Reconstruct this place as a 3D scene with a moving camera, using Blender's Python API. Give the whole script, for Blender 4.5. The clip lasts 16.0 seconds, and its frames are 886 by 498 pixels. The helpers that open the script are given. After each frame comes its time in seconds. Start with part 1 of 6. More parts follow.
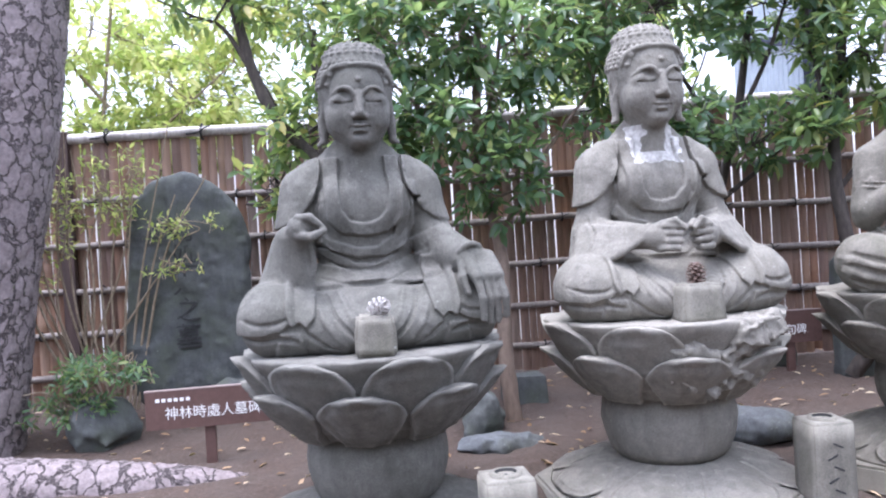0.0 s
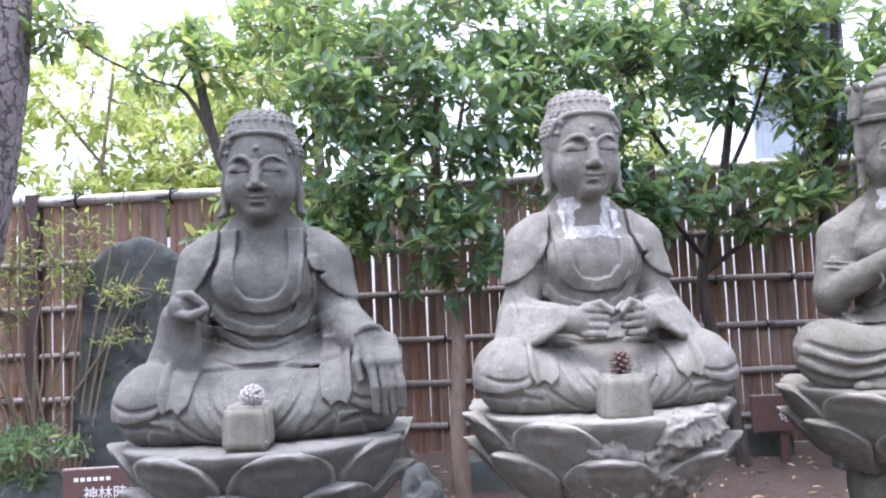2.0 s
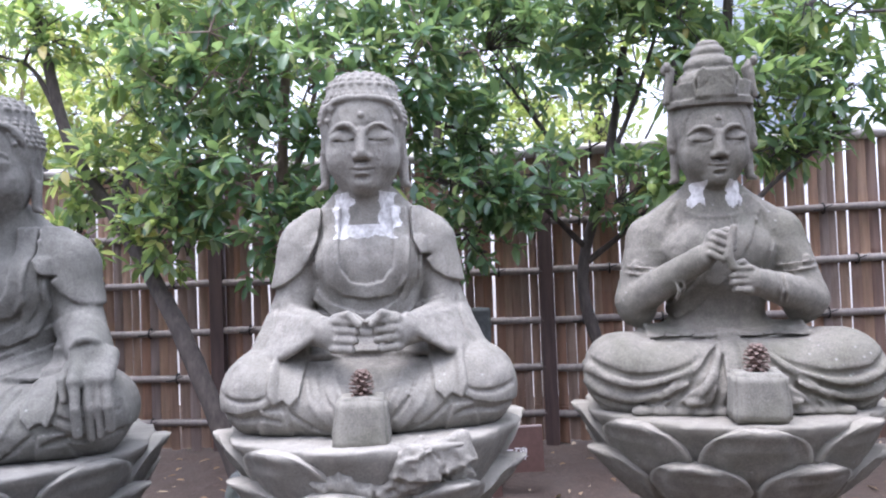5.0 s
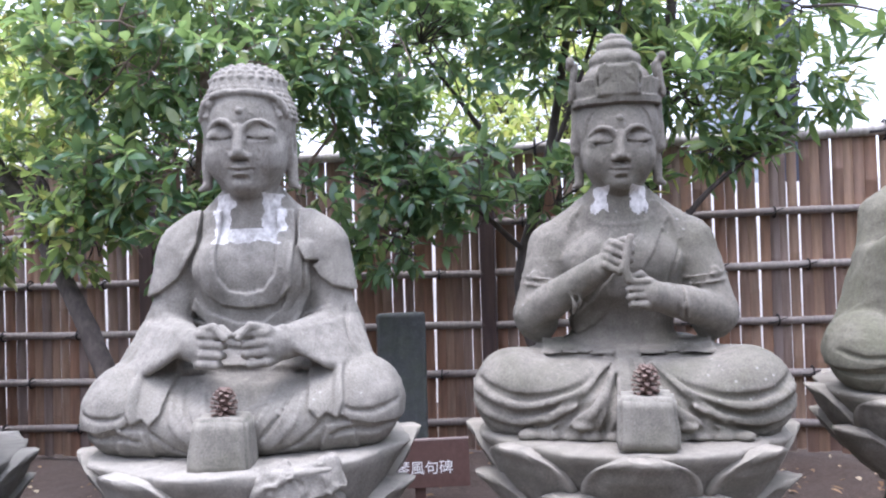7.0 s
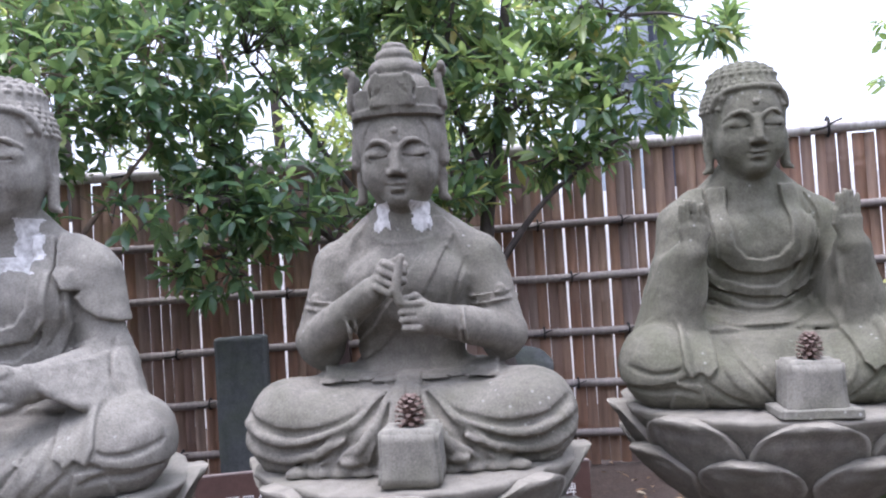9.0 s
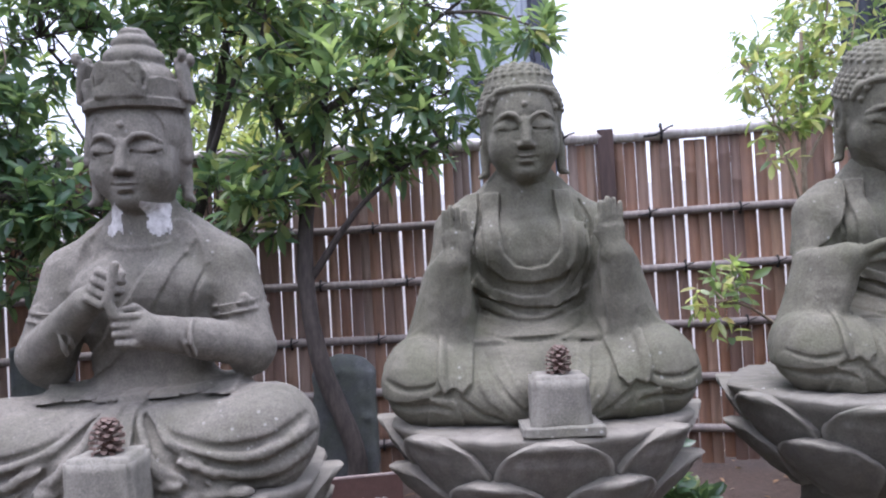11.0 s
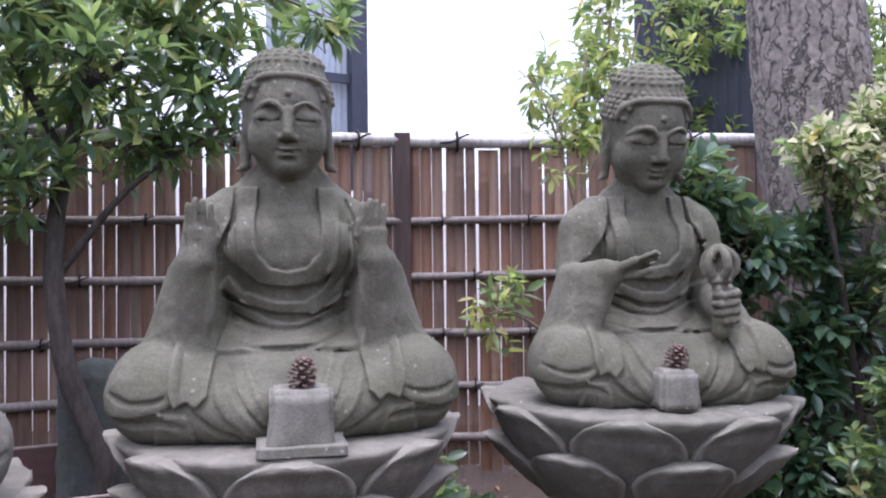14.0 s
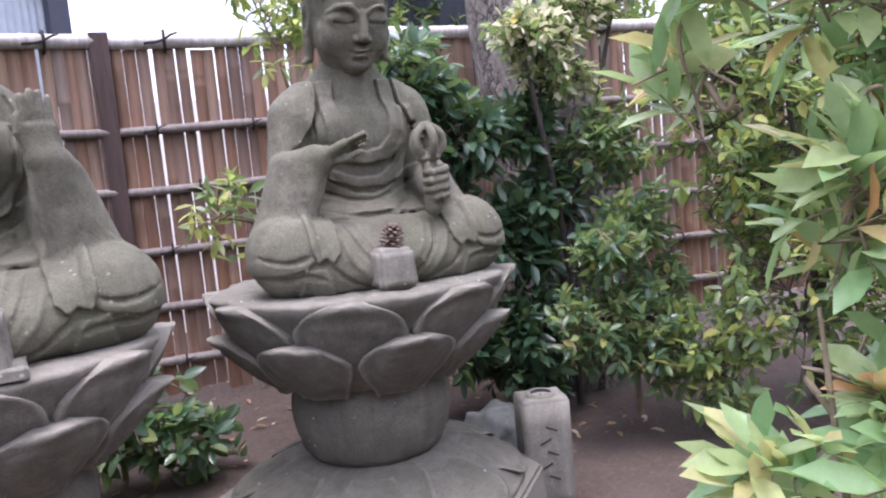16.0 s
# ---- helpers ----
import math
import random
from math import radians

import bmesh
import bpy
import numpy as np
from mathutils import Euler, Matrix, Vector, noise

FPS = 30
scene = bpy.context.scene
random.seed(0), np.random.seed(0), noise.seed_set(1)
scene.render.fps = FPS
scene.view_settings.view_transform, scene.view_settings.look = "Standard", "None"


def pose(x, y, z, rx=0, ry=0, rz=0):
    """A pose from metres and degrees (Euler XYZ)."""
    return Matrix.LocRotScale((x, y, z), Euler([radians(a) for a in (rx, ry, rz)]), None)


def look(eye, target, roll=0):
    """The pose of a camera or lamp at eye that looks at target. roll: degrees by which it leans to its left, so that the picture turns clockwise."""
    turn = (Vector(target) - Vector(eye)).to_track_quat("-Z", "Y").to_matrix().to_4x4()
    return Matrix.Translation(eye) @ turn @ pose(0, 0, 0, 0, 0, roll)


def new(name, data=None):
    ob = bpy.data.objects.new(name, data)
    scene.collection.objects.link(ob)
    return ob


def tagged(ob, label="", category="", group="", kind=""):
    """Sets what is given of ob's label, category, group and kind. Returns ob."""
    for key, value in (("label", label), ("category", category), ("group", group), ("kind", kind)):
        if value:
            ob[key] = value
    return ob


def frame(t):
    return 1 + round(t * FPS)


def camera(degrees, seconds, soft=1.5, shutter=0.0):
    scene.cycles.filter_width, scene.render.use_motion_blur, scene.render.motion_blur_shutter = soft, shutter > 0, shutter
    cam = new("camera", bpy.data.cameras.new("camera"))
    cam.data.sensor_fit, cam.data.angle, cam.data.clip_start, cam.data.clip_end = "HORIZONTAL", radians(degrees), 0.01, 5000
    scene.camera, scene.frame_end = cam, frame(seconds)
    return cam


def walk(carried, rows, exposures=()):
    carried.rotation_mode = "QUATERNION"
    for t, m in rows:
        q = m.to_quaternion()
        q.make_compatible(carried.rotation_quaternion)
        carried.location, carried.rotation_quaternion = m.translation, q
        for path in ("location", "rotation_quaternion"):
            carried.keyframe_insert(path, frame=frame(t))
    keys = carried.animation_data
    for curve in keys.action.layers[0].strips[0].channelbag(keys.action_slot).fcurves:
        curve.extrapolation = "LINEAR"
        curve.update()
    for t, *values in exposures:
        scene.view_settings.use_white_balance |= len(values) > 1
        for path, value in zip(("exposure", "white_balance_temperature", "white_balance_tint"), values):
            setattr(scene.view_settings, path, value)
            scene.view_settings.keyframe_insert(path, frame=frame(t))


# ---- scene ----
cam = camera(60.4, 16.0, soft=2.1)
PATH = [
    (0, (0.321, -0.118, 1.287), (0.514, 1.873, 1.274), -3.6),
    (0.5, (0.425, -0.04, 1.296), (0.568, 1.954, 1.366), -3.1),
    (1, (0.588, 0.015, 1.328), (0.749, 2.005, 1.443), -2.7),
    (1.5, (0.826, -0.006, 1.337), (0.936, 1.986, 1.479), -2.6),
    (2, (0.957, 0.102, 1.35), (1.029, 2.095, 1.496), -2.6),
    (2.5, (1.133, 0.177, 1.375), (1.2, 2.169, 1.534), -2.5),
    (3, (1.379, 0.197, 1.399), (1.422, 2.192, 1.531), -2.7),
    (3.5, (1.522, 0.332, 1.415), (1.578, 2.329, 1.502), -2.4),
    (4, (1.721, 0.39, 1.43), (1.837, 2.385, 1.504), -2.3),
    (4.2, (1.802, 0.39, 1.443), (1.913, 2.386, 1.517), -2.3),
    (6.3, (2.347, 0.597, 1.505), (2.157, 2.588, 1.524), -2.2),
    (6.5, (2.384, 0.628, 1.511), (2.233, 2.622, 1.54), -1.7),
    (7, (2.484, 0.624, 1.518), (2.484, 2.623, 1.559), -1.7),
    (7.5, (2.614, 0.639, 1.519), (2.651, 2.638, 1.569), -2.5),
    (8, (2.752, 0.735, 1.542), (2.887, 2.729, 1.614), -3.1),
    (8.5, (2.85, 0.743, 1.539), (3.068, 2.729, 1.62), -2.7),
    (9, (3.013, 0.769, 1.542), (3.205, 2.759, 1.598), -3.5),
    (9.5, (3.162, 0.834, 1.553), (3.509, 2.804, 1.587), -2.9),
    (10, (3.33, 0.791, 1.554), (3.735, 2.75, 1.574), -3.1),
    (10.2, (3.393, 0.801, 1.551), (3.765, 2.766, 1.575), -3.4),
    (12.3, (3.762, 0.928, 1.534), (4.245, 2.868, 1.599), -1.8),
    (12.5, (3.776, 0.93, 1.535), (4.271, 2.867, 1.601), -1.5),
    (13, (3.804, 0.939, 1.537), (4.377, 2.854, 1.602), -1.0),
    (13.5, (3.829, 0.95, 1.54), (4.538, 2.819, 1.593), -0.9),
    (14, (3.843, 0.972, 1.538), (4.68, 2.788, 1.571), -0.6),
    (14.5, (3.881, 0.979, 1.538), (4.829, 2.74, 1.551), -0.9),
    (15, (3.913, 0.981, 1.535), (4.992, 2.666, 1.535), -1.5),
    (15.5, (3.954, 1.002, 1.48), (5.185, 2.577, 1.407), -3.6),
    (16, (4.016, 0.962, 1.427), (5.354, 2.433, 1.215), -5.3),
]
walk(cam, [(t, look(eye, target, roll)) for t, eye, target, roll in PATH],
     [(0.0, 1.28, 5560, 19), (7.0, 1.24, 5620, 20), (8.5, 1.06, 5620, 20), (13.0, 0.72, 5570, 25), (15.2, 0.7, 5720, 26), (16.0, 1.02, 5800, 26)])

# ---- light ----
world = bpy.data.worlds.new("overcast_sky")
scene.world = world
world.use_nodes = True
wn, wl = world.node_tree.nodes, world.node_tree.links
wn.clear()
sky = wn.new("ShaderNodeTexSky")
sky.sky_type, sky.sun_disc = "NISHITA", False
sky.sun_elevation, sky.sun_rotation = radians(80), radians(236)
sky.air_density, sky.dust_density, sky.ozone_density = 1.0, 6.0, 1.0
clouds = wn.new("ShaderNodeBackground")
clouds.inputs["Color"].default_value = (0.97, 0.98, 1.0, 1)
way = wn.new("ShaderNodeTexCoord")
split = wn.new("ShaderNodeSeparateXYZ")
rise = wn.new("ShaderNodeMapRange")
rise.inputs["To Min"].default_value, rise.inputs["To Max"].default_value = 0.55, 1.75
wl.new(way.outputs["Generated"], split.inputs[0])
wl.new(split.outputs["Z"], rise.inputs["Value"])
wl.new(rise.outputs[0], clouds.inputs["Strength"])
blue = wn.new("ShaderNodeBackground")
blue.inputs["Strength"].default_value = 0.1
both = wn.new("ShaderNodeAddShader")
wout = wn.new("ShaderNodeOutputWorld")
wl.new(sky.outputs[0], blue.inputs["Color"])
wl.new(blue.outputs[0], both.inputs[0])
wl.new(clouds.outputs[0], both.inputs[1])
wl.new(both.outputs[0], wout.inputs["Surface"])
sun_data = bpy.data.lights.new("sun", "SUN")
sun_data.energy, sun_data.angle, sun_data.color = 1.2, radians(25), (1.0, 0.97, 0.92)
sun = new("sun", sun_data)
sun.matrix_world = look((2.0 - 1.8, 3.0 - 1.2, 12), (2.0, 3.0, 0))


# ---- materials ----
def material(name, rough=0.8, metal=0.0):
    m = bpy.data.materials.new(name)
    m.use_nodes = True
    b = m.node_tree.nodes["Principled BSDF"]
    b.inputs["Roughness"].default_value, b.inputs["Metallic"].default_value = rough, metal
    return m, m.node_tree.nodes, m.node_tree.links, b


def noise_tex(n, l, scale, detail=6, rough=0.6, stretch=None):
    tc = n.new("ShaderNodeTexCoord")
    t = n.new("ShaderNodeTexNoise")
    t.inputs["Scale"].default_value, t.inputs["Detail"].default_value, t.inputs["Roughness"].default_value = scale, detail, rough
    if stretch:
        mp = n.new("ShaderNodeMapping")
        mp.inputs["Scale"].default_value = stretch
        l.new(tc.outputs["Object"], mp.inputs["Vector"])
        l.new(mp.outputs["Vector"], t.inputs["Vector"])
    else:
        l.new(tc.outputs["Object"], t.inputs["Vector"])
    return t


def ramp(n, l, src, stops):
    r = n.new("ShaderNodeValToRGB")
    e = r.color_ramp.elements
    while len(e) < len(stops):
        e.new(0.5)
    for el, (p, c) in zip(e, stops):
        el.position, el.color = p, ((c, c, c, 1) if isinstance(c, (int, float)) else (*c, 1))
    l.new(src, r.inputs["Fac"])
    return r.outputs["Color"]


def mix(n, l, fac, a, b, mode="MIX"):
    m = n.new("ShaderNodeMix")
    m.data_type, m.blend_type = "RGBA", mode
    for key, v in ((0, fac), (6, a), (7, b)):
        if isinstance(v, (int, float)):
            m.inputs[key].default_value = v
        elif isinstance(v, tuple):
            m.inputs[key].default_value = (*v, 1)
        else:
            l.new(v, m.inputs[key])
    return m.outputs[2]


def bump(n, l, b, height, strength, dist):
    bp = n.new("ShaderNodeBump")
    bp.inputs["Strength"].default_value, bp.inputs["Distance"].default_value = strength, dist
    l.new(height, bp.inputs["Height"])
    l.new(bp.outputs[0], b.inputs["Normal"])


def stone_material(name, base, moss, moss_amount, pale=0.5):
    m, n, l, b = material(name, 0.92)
    big = noise_tex(n, l, 4.0, 5)
    mid = noise_tex(n, l, 22.0, 8, 0.7)
    fine = noise_tex(n, l, 160.0, 4, 0.7)
    dark = tuple(c * 0.72 for c in base)
    light = tuple(min(1, c * 1.22) for c in base)
    c = ramp(n, l, mid.outputs["Fac"], [(0.3, dark), (0.52, base), (0.72, light)])
    c = mix(n, l, ramp(n, l, big.outputs["Fac"], [(0.55 - moss_amount * 0.25, 0.0), (0.75 - moss_amount * 0.2, 1.0)]), c, moss)
    streak = noise_tex(n, l, 9.0, 5, 0.6, (1.6, 1.6, 0.25))
    c = mix(n, l, ramp(n, l, streak.outputs["Fac"], [(0.5, 0.0), (0.72, 0.55)]), c, tuple(x * 0.5 for x in base))
    spots = n.new("ShaderNodeTexVoronoi")
    spots.inputs["Scale"].default_value = 26.0
    tc = n.new("ShaderNodeTexCoord")
    l.new(tc.outputs["Object"], spots.inputs["Vector"])
    sp = ramp(n, l, spots.outputs["Distance"], [(0.10, 1.0), (0.17, 0.0)])
    where = ramp(n, l, noise_tex(n, l, 3.1, 3).outputs["Fac"], [(0.52, 0.0), (0.66, pale)])
    c = mix(n, l, mix(n, l, 1.0, sp, where, "MULTIPLY"), c, (0.62, 0.63, 0.6))
    c = mix(n, l, 0.35, c, ramp(n, l, fine.outputs["Fac"], [(0.35, 0.25), (0.65, 0.9)]), "OVERLAY")
    # convex edges paler: wear, plus light put into the colour to define them
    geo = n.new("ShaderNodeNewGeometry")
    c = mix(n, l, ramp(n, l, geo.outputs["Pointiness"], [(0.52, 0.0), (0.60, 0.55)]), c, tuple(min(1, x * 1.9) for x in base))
    l.new(c, b.inputs["Base Color"])
    h = mix(n, l, 0.45, mid.outputs["Fac"], fine.outputs["Fac"])
    bump(n, l, b, h, 0.55, 0.012)
    return m


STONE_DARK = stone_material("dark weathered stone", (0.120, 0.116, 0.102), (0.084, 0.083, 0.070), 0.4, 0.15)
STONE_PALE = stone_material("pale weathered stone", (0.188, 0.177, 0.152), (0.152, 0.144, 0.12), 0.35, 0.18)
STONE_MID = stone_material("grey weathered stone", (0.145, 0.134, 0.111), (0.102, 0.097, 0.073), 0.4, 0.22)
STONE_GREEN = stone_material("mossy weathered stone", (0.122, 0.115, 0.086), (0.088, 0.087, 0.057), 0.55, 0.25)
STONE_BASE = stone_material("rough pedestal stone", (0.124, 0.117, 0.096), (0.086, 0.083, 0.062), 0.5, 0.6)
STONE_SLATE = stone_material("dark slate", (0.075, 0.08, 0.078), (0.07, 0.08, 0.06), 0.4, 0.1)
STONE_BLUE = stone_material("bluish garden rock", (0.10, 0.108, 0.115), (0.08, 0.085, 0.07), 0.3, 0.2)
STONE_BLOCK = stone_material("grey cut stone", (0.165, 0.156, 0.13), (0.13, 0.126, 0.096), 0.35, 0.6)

MORTAR, n, l, b = material("white repair mortar", 0.95)
t = noise_tex(n, l, 30, 6)
l.new(ramp(n, l, t.outputs["Fac"], [(0.35, (0.30, 0.29, 0.27)), (0.62, (0.56, 0.55, 0.53))]), b.inputs["Base Color"])
bump(n, l, b, t.outputs["Fac"], 0.5, 0.01)


def bamboo_material(name, stops, rough):
    m, n, l, b = material(name, rough)
    info = n.new("ShaderNodeObjectInfo")
    c = ramp(n, l, info.outputs["Random"], stops)
    g = noise_tex(n, l, 40, 5, 0.6, (1, 1, 0.06))
    c = mix(n, l, 0.5, c, ramp(n, l, g.outputs["Fac"], [(0.3, 0.2), (0.7, 0.8)]), "OVERLAY")
    w = noise_tex(n, l, 3.5, 4, 0.6, (1, 1, 0.5))
    c = mix(n, l, ramp(n, l, w.outputs["Fac"], [(0.45, 0.0), (0.75, 0.6)]), c, (0.12, 0.095, 0.085))
    l.new(c, b.inputs["Base Color"])
    bump(n, l, b, g.outputs["Fac"], 0.3, 0.004)
    return m


SLAT = bamboo_material("weathered split bamboo", [(0.0, (0.21, 0.105, 0.06)), (0.3, (0.25, 0.145, 0.09)), (0.55, (0.165, 0.10, 0.076)), (0.8, (0.29, 0.18, 0.11)), (1.0, (0.19, 0.145, 0.125))], 0.6)
RAIL = bamboo_material("greyed bamboo pole", [(0.0, (0.16, 0.135, 0.12)), (1.0, (0.23, 0.20, 0.18))], 0.55)
# pale grey cap, lightened further: the sky's reflection is put into the colour
CAP = bamboo_material("pale grey bamboo cap, sky reflection in colour", [(0.0, (0.42, 0.39, 0.36)), (1.0, (0.56, 0.53, 0.5))], 0.25)


def plain(name, colour, rough=0.8, spread=0.35, scale=12, bumpy=0.3, stretch=None):
    m, n, l, b = material(name, rough)
    t = noise_tex(n, l, scale, 6, 0.65, stretch)
    l.new(ramp(n, l, t.outputs["Fac"], [(0.3, tuple(c * (1 - spread) for c in colour)), (0.7, tuple(min(1, c * (1 + spread)) for c in colour))]), b.inputs["Base Color"])
    bump(n, l, b, t.outputs["Fac"], bumpy, 0.01)
    return m


POST = plain("dark brown timber", (0.055, 0.033, 0.028), 0.7, 0.4, 25, 0.3, (1, 1, 0.1))
ROPE = plain("black palm rope", (0.02, 0.018, 0.018), 0.9, 0.4, 80)
SIGN = plain("brown painted board", (0.10, 0.055, 0.045), 0.6, 0.15, 30)
SIGN_EDGE = plain("pale sign edge", (0.3, 0.24, 0.22), 0.6, 0.2, 30)
FROST = plain("pale frosted cone scales", (0.40, 0.38, 0.36), 0.7, 0.5, 90)
WHITE = plain("white paint", (0.75, 0.74, 0.72), 0.6, 0.08, 60, 0.1)
# shade inside cut strokes and hollows, put into a near-black colour
CUT_SHADE = plain("near-black cut shade", (0.035, 0.035, 0.035), 0.9, 0.2, 60)
CONE = plain("brown pine cone", (0.085, 0.045, 0.03), 0.6, 0.5, 60)
CONE_TIP = plain("grey pine cone scale tips", (0.13, 0.088, 0.07), 0.7, 0.4, 60)
BARK = plain("grey-brown bark", (0.055, 0.045, 0.038), 0.9, 0.5, 30, 0.6, (1, 1, 0.3))
BARK_LIGHT = plain("pale smooth bark", (0.17, 0.125, 0.095), 0.85, 0.3, 30, 0.4, (1, 1, 0.3))
PINE = plain("plated pine bark", (0.215, 0.18, 0.18), 0.95, 0.3, 40, 0.8)
PINE_GREY = plain("grey furrowed bark", (0.20, 0.175, 0.155), 0.95, 0.45, 28, 0.8)
for m, tall, size, dark in ((PINE, 0.62, 10.0, (0.085, 0.07, 0.07)), (PINE_GREY, 0.2, 13.0, (0.07, 0.062, 0.058))):
    n, l = m.node_tree.nodes, m.node_tree.links
    b = n["Principled BSDF"]
    tc, mp, vo = n.new("ShaderNodeTexCoord"), n.new("ShaderNodeMapping"), n.new("ShaderNodeTexVoronoi")
    vo.feature = "DISTANCE_TO_EDGE"
    vo.inputs["Scale"].default_value = size
    mp.inputs["Scale"].default_value = (1.0, 1.0, tall)
    wob = noise_tex(n, l, 12, 5)
    add = n.new("ShaderNodeVectorMath")
    add.operation = "MULTIPLY_ADD"
    add.inputs[1].default_value = (0.16, 0.16, 0.16)
    l.new(tc.outputs["Object"], mp.inputs["Vector"])
    l.new(wob.outputs["Color"], add.inputs[0])
    l.new(mp.outputs["Vector"], add.inputs[2])
    l.new(add.outputs[0], vo.inputs["Vector"])
    crack = ramp(n, l, vo.outputs["Distance"], [(0.0, 0.0), (0.03, 0.4), (0.075, 1.0)])
    old = b.inputs["Base Color"].links[0].from_socket
    l.new(mix(n, l, crack, dark, old), b.inputs["Base Color"])
    bump(n, l, b, mix(n, l, 0.3, crack, noise_tex(n, l, 45, 6).outputs["Fac"]), 0.9, 0.03)
TWIG = plain("dry twig", (0.24, 0.19, 0.13), 0.9, 0.3, 30)
STEEL = plain("dark blue painted steel", (0.025, 0.03, 0.05), 0.5, 0.2, 6, 0.05)
SHEET = plain("grey corrugated sheet", (0.33, 0.37, 0.42), 0.5, 0.12, 5, 0.05)

SOIL, n, l, b = material("dark leaf-strewn soil", 0.95)
t1, t2 = noise_tex(n, l, 3.0, 6), noise_tex(n, l, 45, 8, 0.75)
c = ramp(n, l, t2.outputs["Fac"], [(0.3, (0.038, 0.027, 0.021)), (0.55, (0.082, 0.057, 0.044)), (0.75, (0.16, 0.118, 0.092))])
c = mix(n, l, ramp(n, l, t1.outputs["Fac"], [(0.4, 0.0), (0.7, 0.5)]), c, (0.095, 0.078, 0.066))
l.new(c, b.inputs["Base Color"])
bump(n, l, b, t2.outputs["Fac"], 0.8, 0.02)


def leaf_material(name, stops, rough=0.38, through_light=0.3):
    m, n, l, b = material(name, rough)
    geo = n.new("ShaderNodeNewGeometry")
    c = ramp(n, l, geo.outputs["Random Per Island"], stops)
    t = noise_tex(n, l, 50, 3)
    c = mix(n, l, 0.3, c, ramp(n, l, t.outputs["Fac"], [(0.3, 0.3), (0.7, 0.7)]), "OVERLAY")
    l.new(c, b.inputs["Base Color"])
    tr = n.new("ShaderNodeBsdfTranslucent")
    bright = mix(n, l, 0.5, c, (0.35, 0.5, 0.08), "SCREEN")
    l.new(bright, tr.inputs["Color"])
    ms = n.new("ShaderNodeMixShader")
    ms.inputs[0].default_value = through_light
    l.new(b.outputs[0], ms.inputs[1])
    l.new(tr.outputs[0], ms.inputs[2])
    l.new(ms.outputs[0], n["Material Output"].inputs["Surface"])
    return m


LEAF_DARK = leaf_material("dark glossy evergreen leaf", [(0.0, (0.042, 0.085, 0.055)), (0.5, (0.075, 0.14, 0.08)), (0.85, (0.13, 0.205, 0.10)), (1.0, (0.26, 0.29, 0.11))], 0.2, 0.42)
LEAF_DEEP = leaf_material("deep green shade leaf", [(0.0, (0.03, 0.065, 0.045)), (0.6, (0.05, 0.105, 0.065)), (1.0, (0.10, 0.165, 0.09))], 0.25, 0.3)
LEAF_MID = leaf_material("fresh green leaf", [(0.0, (0.075, 0.13, 0.06)), (0.6, (0.14, 0.205, 0.085)), (0.9, (0.235, 0.31, 0.12)), (1.0, (0.42, 0.34, 0.10))], 0.22, 0.48)
LEAF_YELLOW = leaf_material("yellow-green leaf", [(0.0, (0.20, 0.27, 0.07)), (0.6, (0.32, 0.38, 0.11)), (1.0, (0.50, 0.48, 0.16))], 0.5, 0.55)
# brighter copy of the yellow-green leaf: sunlight is put into the colour
LEAF_SUN = leaf_material("sunlit yellow leaf", [(0.0, (0.38, 0.45, 0.13)), (0.6, (0.58, 0.62, 0.22)), (1.0, (0.75, 0.72, 0.36))], 0.5, 0.6)
LEAF_FLOWER = leaf_material("pale cream bloom", [(0.0, (0.48, 0.46, 0.28)), (1.0, (0.68, 0.64, 0.46))], 0.7, 0.4)
LEAF_TURN = leaf_material("green leaf turning orange", [(0.0, (0.15, 0.28, 0.13)), (0.45, (0.26, 0.40, 0.19)), (0.8, (0.44, 0.53, 0.26)), (0.93, (0.6, 0.5, 0.24)), (1.0, (0.72, 0.34, 0.17))], 0.25, 0.45)
LITTER = leaf_material("dead fallen leaf", [(0.0, (0.16, 0.09, 0.05)), (0.6, (0.30, 0.19, 0.11)), (1.0, (0.5, 0.42, 0.30))], 0.9, 0.1)


# ---- mesh helpers ----
def raw_mesh(name, verts, faces, mat, smooth=True):
    me = bpy.data.meshes.new(name)
    verts = np.asarray(verts, np.float32)
    if isinstance(faces, np.ndarray):
        k = faces.shape[1]
        me.vertices.add(len(verts))
        me.vertices.foreach_set("co", verts.ravel())
        me.loops.add(faces.size)
        me.loops.foreach_set("vertex_index", faces.astype(np.int32).ravel())
        me.polygons.add(len(faces))
        me.polygons.foreach_set("loop_start", np.arange(0, faces.size, k, dtype=np.int32))
        me.polygons.foreach_set("loop_total", np.full(len(faces), k, np.int32))
        me.update(calc_edges=True)
    else:
        me.from_pydata([tuple(map(float, v)) for v in verts], [], faces)
    me.polygons.foreach_set("use_smooth", np.full(len(me.polygons), smooth))
    me.validate()
    me.update()
    if mat:
        me.materials.append(mat)
    return me


def child(name, me, parent, label="", m=None):
    ob = new(name, me)
    ob.parent = parent
    if m is not None:
        ob.matrix_local = m
    return tagged(ob, label)


def part(name, bm, mat, parent, label="", m=None, smooth=False):
    me = bpy.data.meshes.new(name)
    bm.to_mesh(me)
    bm.free()
    me.polygons.foreach_set("use_smooth", np.full(len(me.polygons), smooth))
    me.materials.append(mat)
    return child(name, me, parent, label, m)


def thing(name, m, label, category, group="", kind=""):
    ob = new(name)
    ob.matrix_world = m
    return tagged(ob, label, category, group, kind)


